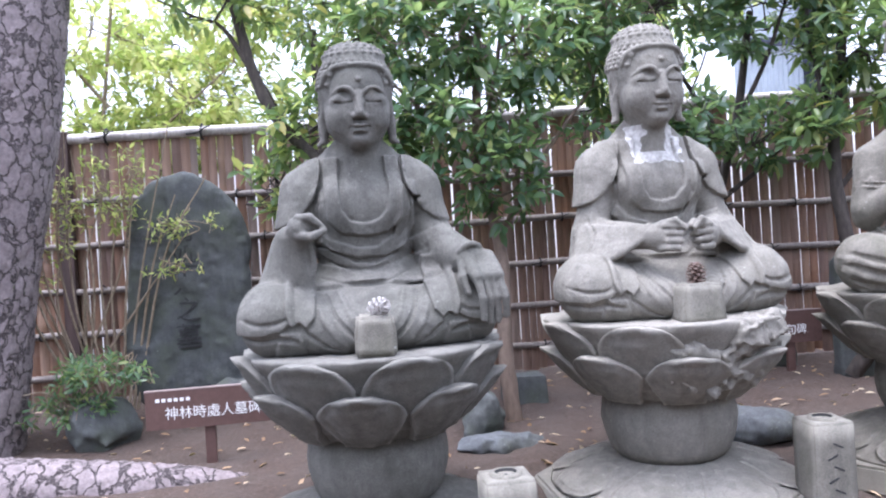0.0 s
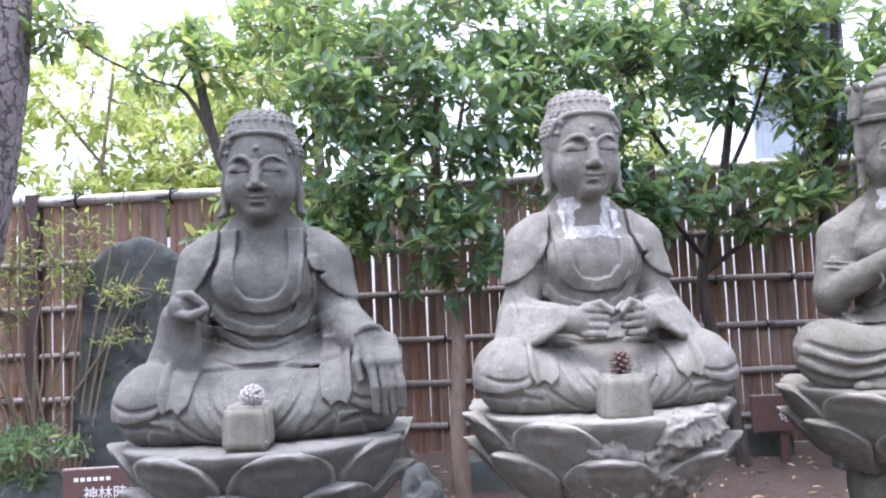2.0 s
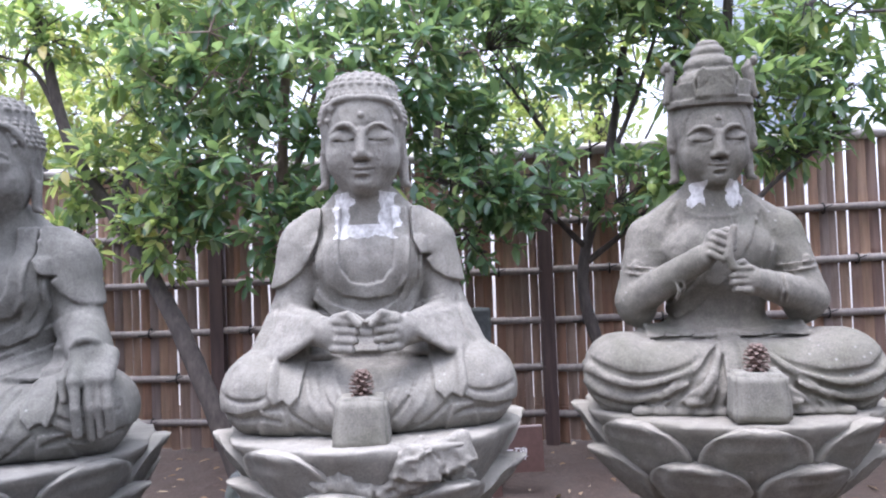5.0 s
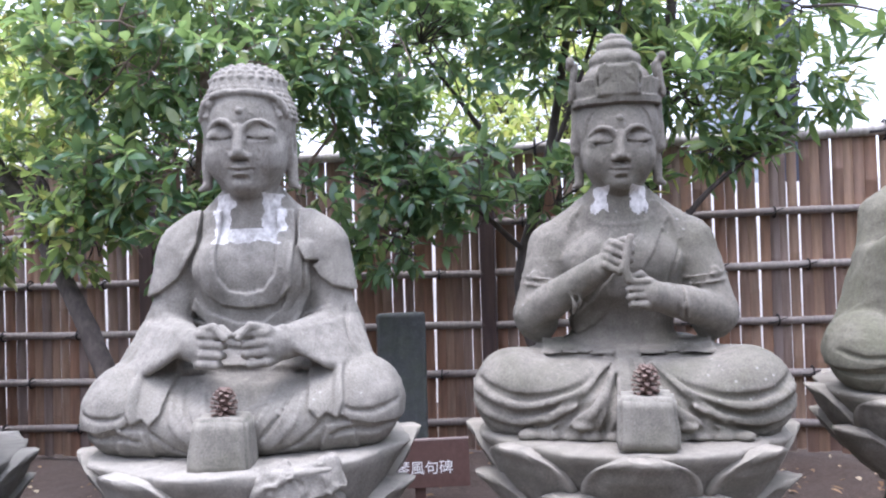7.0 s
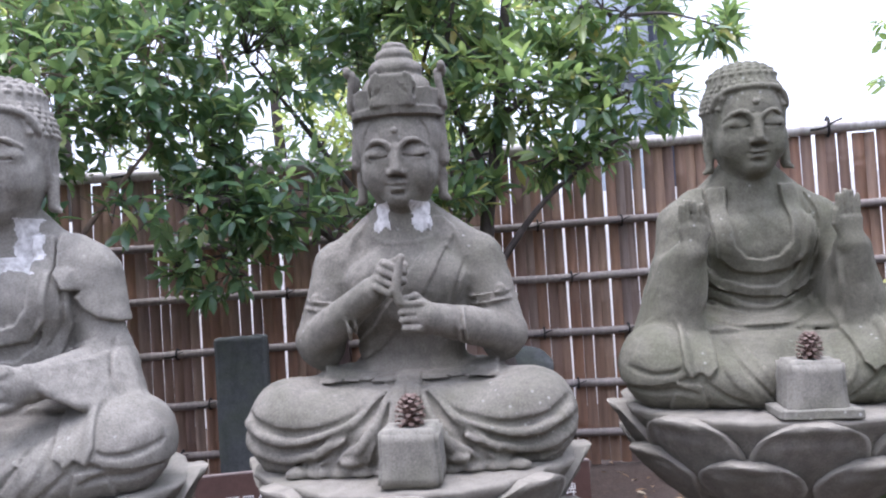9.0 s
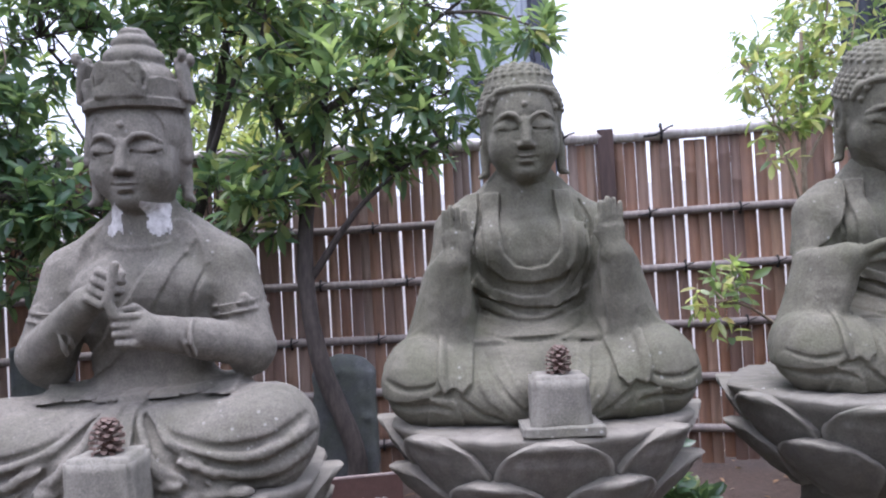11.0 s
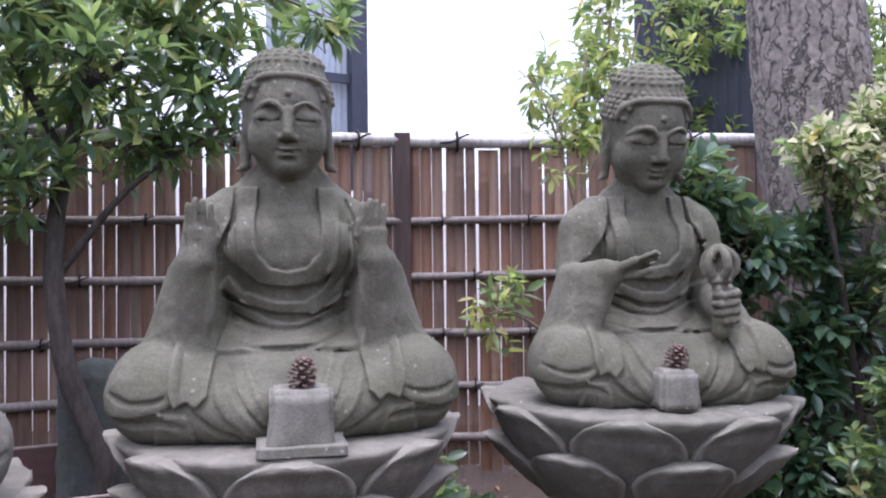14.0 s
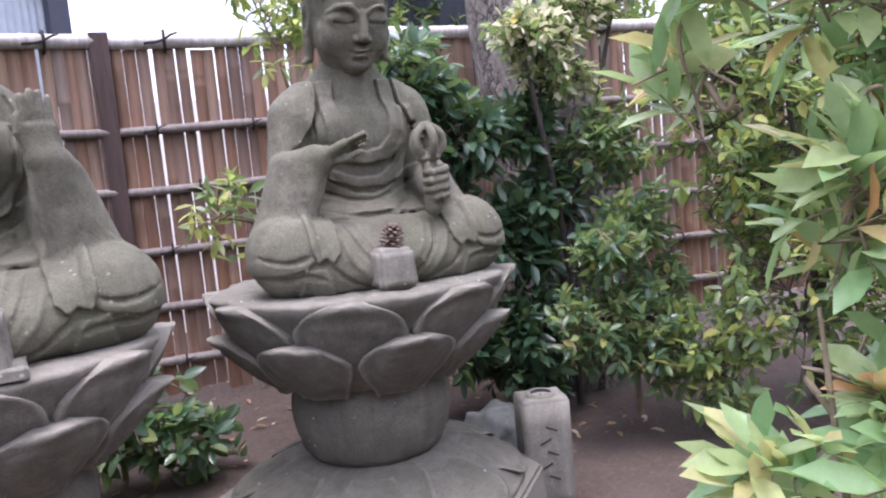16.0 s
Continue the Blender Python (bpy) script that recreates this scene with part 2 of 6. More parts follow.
def rough_box(sx, sy, sz, bevel=0.01, wobble=0.004, cuts=4, taper=0.0, seed=0):
    """A worn block that stands on z = 0."""
    bm = bmesh.new()
    bmesh.ops.create_cube(bm, size=1)
    bmesh.ops.bevel(bm, geom=bm.edges[:], offset=bevel / max(sx, sy, sz), segments=2, affect="EDGES")
    bmesh.ops.subdivide_edges(bm, edges=[e for e in bm.edges if e.calc_length() > 0.3], cuts=cuts, use_grid_fill=True)
    for v in bm.verts:
        k = 1 - taper * (v.co.z + 0.5)
        v.co = Vector((v.co.x * sx * k, v.co.y * sy * k, (v.co.z + 0.5) * sz))
        v.co += noise.noise_vector(v.co * 9 + Vector((seed * 7.1, seed, 0))) * wobble + noise.noise_vector(v.co * 35 + Vector((seed, 0, 3))) * wobble * 0.5
    return bm


def tube(points, radii, sides=8, jitter=0.0, seed=0, caps=True):
    """Rings along a line: vertices and quads."""
    rng = np.random.default_rng(seed)
    P = np.asarray(points, float)
    T = np.gradient(P, axis=0)
    T /= np.linalg.norm(T, axis=1)[:, None] + 1e-9
    ref = np.array([0.0, 0.0, 1.0]) if abs(T[:, 2]).mean() < 0.8 else np.array([0.0, 1.0, 0.0])
    U = np.cross(T, ref)
    U /= np.linalg.norm(U, axis=1)[:, None] + 1e-9
    V = np.cross(T, U)
    a = np.linspace(0, 2 * np.pi, sides, endpoint=False)
    R = np.asarray(radii, float)[:, None] * (1 + jitter * rng.standard_normal((len(P), sides)))
    ring = P[:, None, :] + R[..., None] * (np.cos(a)[None, :, None] * U[:, None, :] + np.sin(a)[None, :, None] * V[:, None, :])
    n = len(P)
    i, j = np.meshgrid(np.arange(n - 1), np.arange(sides), indexing="ij")
    j2 = (j + 1) % sides
    f = np.stack([i * sides + j, i * sides + j2, (i + 1) * sides + j2, (i + 1) * sides + j], -1).reshape(-1, 4)
    return ring.reshape(-1, 3), f


def joined(pieces):
    vs, fs, k = [], [], 0
    for v, f in pieces:
        vs.append(np.asarray(v))
        fs.append(np.asarray(f) + k)
        k += len(v)
    return np.concatenate(vs), np.concatenate(fs)


def bend(points, steps=6):
    """A smooth line through a few points (Catmull-Rom)."""
    P = [np.asarray(p, float) for p in points]
    P = [2 * P[0] - P[1]] + P + [2 * P[-1] - P[-2]]
    out = []
    for i in range(1, len(P) - 2):
        for t in np.linspace(0, 1, steps, endpoint=False):
            a, b2, c2, d = P[i - 1], P[i], P[i + 1], P[i + 2]
            out.append(0.5 * (2 * b2 + (c2 - a) * t + (2 * a - 5 * b2 + 4 * c2 - d) * t * t + (3 * b2 - a - 3 * c2 + d) * t ** 3))
    out.append(P[-2])
    return np.array(out)


def ground_z(x, y):
    z = 0.2 * np.clip((np.asarray(y, float) - 3.2) / 2.6, 0, 1)
    return z + 0.012 * np.sin(3.1 * np.asarray(x)) * np.cos(2.3 * np.asarray(y)) + 0.006 * np.sin(9 * np.asarray(x) + 5 * np.asarray(y))


# ---- ground ----
gx = np.concatenate([[-400, -120, -40, -15, -8], np.arange(-4, 9.01, 0.07), [12, 18, 45, 120, 400]])
gy = np.concatenate([[-400, -120, -40, -15, -6, -3], np.arange(-1, 7.01, 0.07), [9, 14, 40, 120, 400]])
GX, GY = np.meshgrid(gx, gy, indexing="ij")
GZ = ground_z(GX, GY)
near = (abs(GX - 2.5) < 7) & (abs(GY - 3) < 5)
rng = np.random.default_rng(4)
GZ += near * rng.normal(0, 0.005, GX.shape)
i, j = np.meshgrid(np.arange(len(gx) - 1), np.arange(len(gy) - 1), indexing="ij")
q = np.stack([i * len(gy) + j, (i + 1) * len(gy) + j, (i + 1) * len(gy) + j + 1, i * len(gy) + j + 1], -1).reshape(-1, 4)
ground = new("ground", raw_mesh("ground", np.stack([GX, GY, GZ], -1).reshape(-1, 3), q, SOIL))
tagged(ground, "dark brown bare soil strewn with dead leaves", "ground", kind="structure")

# ---- bamboo fence ----
RAILS = (0.42, 0.75, 1.09, 1.45, 1.80)
TOP = 2.31


def slat_mesh(seed):
    r = np.random.default_rng(seed)
    w, h, z0 = 0.034, TOP - 0.03 - 0.22, 0.22
    nodes = np.sort(r.uniform(0.1, h - 0.1, 5))
    zs, out = [0.0], [0.0]
    for k in nodes:
        zs += [k - 0.012, k, k + 0.012]
        out += [0.0, 0.0035, 0.0]
    zs.append(h)
    out.append(0.0)
    a = np.linspace(-1, 1, 5)
    v = [(w * s * (1 + 0.3 * o / 0.0035 * 0.1), -0.012 * (1 - s * s) - o, z0 + z) for z, o in zip(zs, out) for s in a]
    f = [(r0 * 5 + k, r0 * 5 + k + 1, r0 * 5 + k + 6, r0 * 5 + k + 5) for r0 in range(len(zs) - 1) for k in range(4)]
    top, bot = (len(zs) - 1) * 5, 0
    nb = len(v)
    v += [(x, y + 0.006, z) for x, y, z in (v[0], v[4], v[top], v[top + 4])]
    f += [(nb, nb + 2, nb + 3, nb + 1)]
    return raw_mesh("slat", v, f, SLAT)


SLATS = [slat_mesh(s) for s in range(8)]


def rail_mesh(length, radius, seed, mat):
    r = np.random.default_rng(seed)
    xs, rad = [0.0], [radius]
    x = r.uniform(0.1, 0.3)
    while x < length - 0.03:
        xs += [x - 0.012, x, x + 0.012]
        rad += [radius, radius * 1.12, radius]
        x += r.uniform(0.26, 0.36)
    xs.append(length)
    rad.append(radius)
    v, f = tube([(x, 0, 0.006 * math.sin(x * 3 + seed)) for x in xs], rad, 10)
    return raw_mesh("rail", v, f, mat)


def tie_mesh():
    v, f = joined([tube([(0.036 * math.cos(t) + k, 0.040 * math.sin(t), 0.0) for t in np.linspace(0, 2 * math.pi, 11)], [0.006] * 11, 5) for k in (0.0,)]
                  + [tube(bend([(0, -0.036, 0.0), (0.01, -0.05, -0.03), (0.012, -0.045, -0.075)]), [0.005] * 13, 5),
                     tube(bend([(0, -0.036, 0.0), (-0.012, -0.05, 0.025), (-0.02, -0.045, 0.05)]), [0.004] * 13, 5)])
    R = np.array(Matrix.Rotation(radians(90), 3, "Y"))
    v = v @ R.T
    return raw_mesh("rope_tie", v, f, ROPE)


TIE = tie_mesh()


def fence_panel(p0, p1, seed):
    """A panel between two posts, from the ground plan points p0 to p1."""
    r = np.random.default_rng(seed)
    p0, p1 = Vector((*p0, 0)), Vector((*p1, 0))
    length = (p1 - p0).length
    yaw = math.degrees(math.atan2(p1.y - p0.y, p1.x - p0.x))
    fence = thing("bamboo_fence", pose(p0.x, p0.y, 0, 0, 0, yaw), "weathered brown split-bamboo fence panel with rope-tied rails", "fence", "fence panels along the garden edge")
    x = 0.05
    while x < length - 0.05:
        wide = r.uniform(0.85, 1.12)
        o = child("slat", SLATS[r.integers(8)], fence, m=pose(x + 0.034 * wide, r.normal(0, 0.003), r.normal(0, 0.01), 0, r.normal(0, 0.25), r.normal(0, 4)))
        o.scale.x = wide
        x += 0.068 * wide + (r.uniform(0.004, 0.009) if r.random() < 0.28 else r.uniform(0.0, 0.002))
    for k, z in enumerate(RAILS):
        me = rail_mesh(length, 0.027, seed * 10 + k, RAIL)
        child("rail", me, fence, "round grey bamboo rail", pose(0, -0.04, z))
        for tx in np.arange(0.25 + 0.2 * (k % 2), length, 0.55):
            child("rope_tie", TIE, fence, "black rope tie", pose(tx, -0.04, z))
    child("cap_rail", rail_mesh(length, 0.042, seed * 10 + 8, CAP), fence, "pale grey bamboo capping pole, sky reflection in its colour", pose(0, -0.02, TOP))
    for tx in np.arange(0.35, length, 0.75):
        o = child("rope_tie", TIE, fence, "black rope tie", pose(tx, -0.02, TOP))
        o.scale = (1.5, 1.5, 1.7)
    for px in (0.0,):
        part("post", rough_box(0.10, 0.10, TOP + 0.03, 0.008, 0.003, 4, 0, seed), POST, fence, "dark brown square timber post", pose(px, -0.02, 0.02))
    return fence


FENCE = [(-4.4, 6.27), (-2.05, 6.23), (0.36, 6.13), (2.80, 5.97), (5.66, 5.52), (8.25, 4.42), (10.3, 3.4)]
for k in range(len(FENCE) - 1):
    fence_panel(FENCE[k], FENCE[k + 1], 20 + k)


# ---- carved stone ----
class Clay:
    """A block of space that is filled and cut by soft shapes, and skinned at the end."""

    def __init__(self, lo, hi, h):
        self.lo, self.h = np.array(lo, float), h
        self.n = [int(math.ceil((b - a) / h)) + 1 for a, b in zip(lo, hi)]
        self.ax = [(a + h * np.arange(k)).astype(np.float32) for a, k in zip(lo, self.n)]
        self.d = np.full(self.n, 0.5, np.float32)

    def put(self, f, lo, hi, k=0.02, cut=False):
        pad = k + 3 * self.h
        s = []
        for a in range(3):
            i0 = max(0, int((lo[a] - pad - self.lo[a]) / self.h))
            i1 = min(self.n[a], int((hi[a] + pad - self.lo[a]) / self.h) + 2)
            if i1 <= i0:
                return
            s.append(slice(i0, i1))
        X, Y, Z = self.ax[0][s[0]][:, None, None], self.ax[1][s[1]][None, :, None], self.ax[2][s[2]][None, None, :]
        e = f(X, Y, Z)
        d = self.d[tuple(s)]
        if cut:
            m = np.maximum(k - abs(d + e), 0) / k
            self.d[tuple(s)] = np.maximum(d, -e) + m * m * k / 4
        else:
            m = np.maximum(k - abs(d - e), 0) / k
            self.d[tuple(s)] = np.minimum(d, e) - m * m * k / 4

    def ell(self, c, r, k=0.02, turn=(0, 0, 0), cut=False):
        R = np.array(Euler([radians(a) for a in turn]).to_matrix()).T
        big = max(r)

        def f(X, Y, Z):
            x, y, z = X - c[0], Y - c[1], Z - c[2]
            p = [R[i][0] * x + R[i][1] * y + R[i][2] * z for i in range(3)]
            k0 = np.sqrt(sum((q / s) ** 2 for q, s in zip(p, r)))
            k1 = np.sqrt(sum((q / (s * s)) ** 2 for q, s in zip(p, r))) + 1e-6
            return (k0 * (k0 - 1) / k1).astype(np.float32)
        self.put(f, [v - big for v in c], [v + big for v in c], k, cut)

    def cap(self, a, b, ra, rb, k=0.02, cut=False):
        a, b = np.array(a, float), np.array(b, float)
        ab = b - a
        ll = max(float(ab @ ab), 1e-9)
        r = max(ra, rb)

        def f(X, Y, Z):
            x, y, z = X - a[0], Y - a[1], Z - a[2]
            t = np.clip((x * ab[0] + y * ab[1] + z * ab[2]) / ll, 0, 1)
            return (np.sqrt((x - t * ab[0]) ** 2 + (y - t * ab[1]) ** 2 + (z - t * ab[2]) ** 2) - (ra + (rb - ra) * t)).astype(np.float32)
        self.put(f, np.minimum(a, b) - r, np.maximum(a, b) + r, k, cut)

    def line(self, pts, r, k=0.01, cut=False, steps=5):
        P = bend(pts, steps)
        for a, b in zip(P[:-1], P[1:]):
            self.cap(a, b, r, r, k, cut)

    def box(self, c, half, rnd, k=0.01, turn=(0, 0, 0), cut=False):
        R = np.array(Euler([radians(a) for a in turn]).to_matrix()).T
        big = math.sqrt(sum(v * v for v in half)) + rnd

        def f(X, Y, Z):
            x, y, z = X - c[0], Y - c[1], Z - c[2]
            p = [abs(R[i][0] * x + R[i][1] * y + R[i][2] * z) - (half[i] - rnd) for i in range(3)]
            return (np.sqrt(sum(np.maximum(v, 0) ** 2 for v in p)) + np.minimum(np.maximum(np.maximum(p[0], p[1]), p[2]), 0) - rnd).astype(np.float32)
        self.put(f, [v - big for v in c], [v + big for v in c], k, cut)

    def front(self, x, z):
        """The y of the skin, met from the front."""
        i, k = int(round((x - self.lo[0]) / self.h)), int(round((z - self.lo[2]) / self.h))
        col = self.d[min(max(i, 0), self.n[0] - 1), :, min(max(k, 0), self.n[2] - 1)]
        hit = np.nonzero(col < 0)[0]
        return float(self.ax[1][hit[0]]) if len(hit) else None

    def drape(self, xz, r, k=0.012, cut=False, out=0.0, steps=6):
        """A ridge or a groove that follows the skin, given in x and z."""
        P = []
        for x, z in bend(xz, steps):
            y = self.front(x, z)
            if y is not None:
                P.append((x, y - out, z))
        if len(P) < 2:
            return
        P = np.array(P)
        P[1:-1, 1] = (P[:-2, 1] + 2 * P[1:-1, 1] + P[2:, 1]) / 4
        n = len(P)
        for i, (a, b) in enumerate(zip(P[:-1], P[1:])):
            if abs(a[1] - b[1]) < 0.09:
                e = [0.45 + 0.55 * math.sin(math.pi * min(max(t / (n - 1), 0.02), 0.98)) ** 0.5 for t in (i, i + 1)]
                self.cap(a, b, r * e[0], r * e[1], k, cut)

    def layer(self, poly, thick, back=0.25, front=-0.6):
        """A sheet of cloth of even thickness over the skin, inside an outline given in x and z."""
        P = np.array(poly, np.float32)
        pad = 0.03
        s = []
        for a, lo, hi in ((0, P[:, 0].min(), P[:, 0].max()), (2, P[:, 1].min(), P[:, 1].max())):
            s.append(slice(max(0, int((lo - pad - self.lo[a]) / self.h)), min(self.n[a], int((hi + pad - self.lo[a]) / self.h) + 2)))
        X, Z = self.ax[0][s[0]][:, None], self.ax[2][s[1]][None, :]
        near = np.full((X.shape[0], Z.shape[1]), 9.0, np.float32)
        inside = np.zeros(near.shape, bool)
        for (x0, z0), (x1, z1) in zip(P, np.roll(P, -1, 0)):
            dx, dz = x1 - x0, z1 - z0
            t = np.clip(((X - x0) * dx + (Z - z0) * dz) / max(dx * dx + dz * dz, 1e-9), 0, 1)
            near = np.minimum(near, np.hypot(X - x0 - t * dx, Z - z0 - t * dz))
            if dz:
                inside ^= ((z0 > Z) != (z1 > Z)) & (X < x0 + (Z - z0) * dx / dz)
        edge = np.where(inside, -near, near)[:, None, :]
        edge = np.maximum(edge, np.maximum(self.ax[1] - back, front - self.ax[1])[None, :, None])
        d = self.d[s[0], :, s[1]]
        e = d - thick
        # a rounded hem
        r = thick * 0.3
        e = np.minimum(np.maximum(e + r, edge + r), 0) + np.hypot(np.maximum(e + r, 0), np.maximum(edge + r, 0)) - r
        self.d[s[0], :, s[1]] = np.minimum(d, e)

    def wear(self, amount, cell, seed):
        """Uneven, weathered skin: soft lumps of about the given size."""
        r = np.random.default_rng(seed)
        m = [int(k * self.h / cell) + 3 for k in self.n]
        g = r.standard_normal(m).astype(np.float32)
        for a in range(3):
            pos = np.arange(self.n[a]) * self.h / cell
            i0 = pos.astype(int)
            t = (pos - i0).astype(np.float32)
            t = t * t * (3 - 2 * t)
            sh = [1, 1, 1]
            sh[a] = len(t)
            t = t.reshape(sh)
            g = np.take(g, i0, a) * (1 - t) + np.take(g, i0 + 1, a) * t
        self.d += amount * g

    def skin(self):
        """Vertices and quads of the surface (surface nets)."""
        d = self.d
        d[0], d[-1], d[:, 0], d[:, -1], d[:, :, 0], d[:, :, -1] = 0.5, 0.5, 0.5, 0.5, 0.5, 0.5
        s = d < 0
        n0, n1, n2 = [k - 1 for k in self.n]
        cnt = np.zeros((n0, n1, n2), np.int8)
        for i in (0, 1):
            for j in (0, 1):
                for k in (0, 1):
                    cnt += s[i:i + n0, j:j + n1, k:k + n2]
        act = np.argwhere((cnt > 0) & (cnt < 8))
        idx = np.full((n0, n1, n2), -1, np.int64)
        idx[tuple(act.T)] = np.arange(len(act))
        acc, num = np.zeros((len(act), 3)), np.zeros(len(act))
        for axis in range(3):
            o = [a for a in range(3) if a != axis]
            for u in (0, 1):
                for v in (0, 1):
                    a = act.copy()
                    a[:, o[0]] += u
                    a[:, o[1]] += v
                    b = a.copy()
                    b[:, axis] += 1
                    da, db = d[tuple(a.T)], d[tuple(b.T)]
                    x = (da < 0) != (db < 0)
                    t = np.where(x, da / np.where(x, da - db, 1), 0)
                    p = a.astype(float)
                    p[:, axis] += t
                    acc += p * x[:, None]
                    num += x
        verts = acc / num[:, None] * self.h + self.lo
        quads = []
        for axis in range(3):
            o = [(axis + 1) % 3, (axis + 2) % 3]
            lo = [slice(0, -1)] * 3
            hi = [slice(0, -1)] * 3
            lo[axis], hi[axis] = slice(0, -1), slice(1, None)
            sa = s[tuple(slice(0, -1) if q == axis else slice(1, -1) for q in range(3))]
            sb = s[tuple(slice(1, None) if q == axis else slice(1, -1) for q in range(3))]
            e = np.argwhere(sa != sb)
            inside = sa[tuple(e.T)]
            e = e.copy()
            e[:, o[0]] += 1
            e[:, o[1]] += 1
            c = []
            for u, v in ((1, 1), (0, 1), (0, 0), (1, 0)):
                p = e.copy()
                p[:, o[0]] -= u
                p[:, o[1]] -= v
                c.append(idx[tuple(p.T)])
            qd = np.stack(c, 1)
            qd[~inside] = qd[~inside][:, ::-1]
            quads.append(qd)
        quads = np.concatenate(quads)
        return verts, quads[(quads >= 0).all(1)]


def carve_head(crown, seed):
    """A carved head: chin at z = 0, face towards -y."""
    c = Clay((-0.23, -0.24, -0.16), (0.23, 0.26, 0.62 if crown else 0.50), 0.0042)
    c.cap((0, 0.03, -0.15), (0, 0.02, 0.08), 0.098, 0.088, 0.02)
    c.ell((0, 0.0, 0.205), (0.137, 0.155, 0.185), 0.02)
    c.ell((0, -0.015, 0.118), (0.128, 0.134, 0.12), 0.05)
    c.ell((0, -0.105, 0.032), (0.05, 0.04, 0.034), 0.05)
    for s in (-1, 1):
        c.ell((s * 0.065, -0.085, 0.115), (0.055, 0.05, 0.05), 0.05)
        c.ell((s * 0.06, -0.162, 0.203), (0.038, 0.016, 0.010), 0.03, cut=True)
        c.ell((s * 0.062, -0.108, 0.184), (0.052, 0.042, 0.027), 0.018)
        c.line([(s * 0.016, -0.153, 0.196), (s * 0.04, -0.158, 0.224), (s * 0.075, -0.143, 0.228), (s * 0.112, -0.105, 0.205)], 0.0045, 0.012)
        c.line([(s * 0.022, -0.146, 0.176), (s * 0.045, -0.153, 0.170), (s * 0.075, -0.146, 0.169), (s * 0.106, -0.115, 0.179)], 0.0045, 0.004, True)
        c.ell((s * 0.02, -0.158, 0.117), (0.014, 0.016, 0.011), 0.012)
        # long ears
        c.ell((s * 0.146, 0.03, 0.165), (0.02, 0.042, 0.072), 0.012)
        c.ell((s * 0.158, 0.02, 0.17), (0.01, 0.022, 0.045), 0.008, cut=True)
        c.cap((s * 0.148, 0.02, 0.11), (s * 0.15, 0.012, 0.035), 0.02, 0.017, 0.012)
        c.cap((s * 0.15, 0.012, 0.032), (s * 0.172, 0.0, 0.02), 0.016, 0.008, 0.008)
    c.cap((0, -0.152, 0.205), (0, -0.176, 0.128), 0.011, 0.019, 0.014)
    c.ell((0, -0.168, 0.104), (0.03, 0.03, 0.006), 0.006, cut=True)
    c.ell((0, -0.142, 0.082), (0.034, 0.022, 0.0085), 0.008)
    c.ell((0, -0.138, 0.062), (0.027, 0.023, 0.0095), 0.008)
    c.line([(-0.04, -0.142, 0.076), (0, -0.166, 0.0725), (0.04, -0.142, 0.076)], 0.0035, 0.004, True)
    c.ell((0, -0.148, 0.046), (0.024, 0.012, 0.007), 0.012, cut=True)
    c.ell((0, -0.152, 0.262), (0.0105, 0.007, 0.0105), 0.006)
    for z in (-0.035, -0.075):
        c.line([(-0.1, -0.01, z + 0.012), (-0.06, -0.07, z), (0, -0.09, z - 0.006), (0.06, -0.07, z), (0.1, -0.01, z + 0.012)], 0.005, 0.01, True)
    # hair, open over the forehead
    hc, hr = np.array((0.0, 0.035, 0.245)), np.array((0.163, 0.172, 0.158))

    def hair(X, Y, Z):
        def e(cx, cy, cz, rx, ry, rz):
            k0 = np.sqrt(((X - cx) / rx) ** 2 + ((Y - cy) / ry) ** 2 + ((Z - cz) / rz) ** 2)
            return (k0 - 1) * min(rx, ry, rz)
        face = np.sqrt(np.sqrt((X / 0.146) ** 4 + ((Z - 0.16) / 0.168) ** 4) + ((Y + 0.22) / 0.25) ** 2)
        return np.maximum(e(*hc, *hr), -(face - 1) * 0.15).astype(np.float32)
    c.put(hair, hc - hr, hc + hr, 0.006)
    if crown:
        # band, five leaf-shaped plates and a coiled topknot
        def ring(z0, z1, r0, r1, t):
            def f(X, Y, Z):
                rr = np.sqrt(X ** 2 + ((Y - 0.03) / 1.04) ** 2)
                u = np.clip((Z - z0) / (z1 - z0), 0, 1)
                return np.maximum(abs(rr - (r0 + (r1 - r0) * u)) - t, np.maximum(z0 - Z, Z - z1)).astype(np.float32)
            return f
        c.put(ring(0.318, 0.345, 0.158, 0.160, 0.013), (-0.2, -0.2, 0.31), (0.2, 0.25, 0.35), 0.006)
        c.put(ring(0.34, 0.41, 0.150, 0.154, 0.012), (-0.2, -0.2, 0.33), (0.2, 0.25, 0.44), 0.008)
        # a broad leaf-shaped plate in front, upright plates flaring at the sides and back
        for a, wide, high in ((-90, 0.072, 0.455), (0, 0.06, 0.485), (180, 0.06, 0.485), (90, 0.07, 0.45)):
            x, y = math.cos(radians(a)), math.sin(radians(a))
            lean = 8 if a in (0, 180) else 3
            c.box((0.163 * x, 0.03 + 0.168 * y, (0.34 + high) / 2), (wide, 0.013, (high - 0.34) / 2), 0.012, 0.006, (-lean, 0, a + 90))
        for s in (-1, 1):
            c.ell((s * 0.172, -0.018, 0.49), (0.016, 0.022, 0.022), 0.008)
            c.ell((s * 0.172, 0.075, 0.49), (0.016, 0.022, 0.022), 0.008)
            c.line([(s * 0.075, -0.135, 0.35), (s * 0.082, -0.125, 0.41), (s * 0.05, -0.145, 0.455)], 0.006, 0.006)
            c.cap((s * 0.158, 0.02, 0.31), (s * 0.162, 0.0, 0.16), 0.014, 0.02, 0.012)
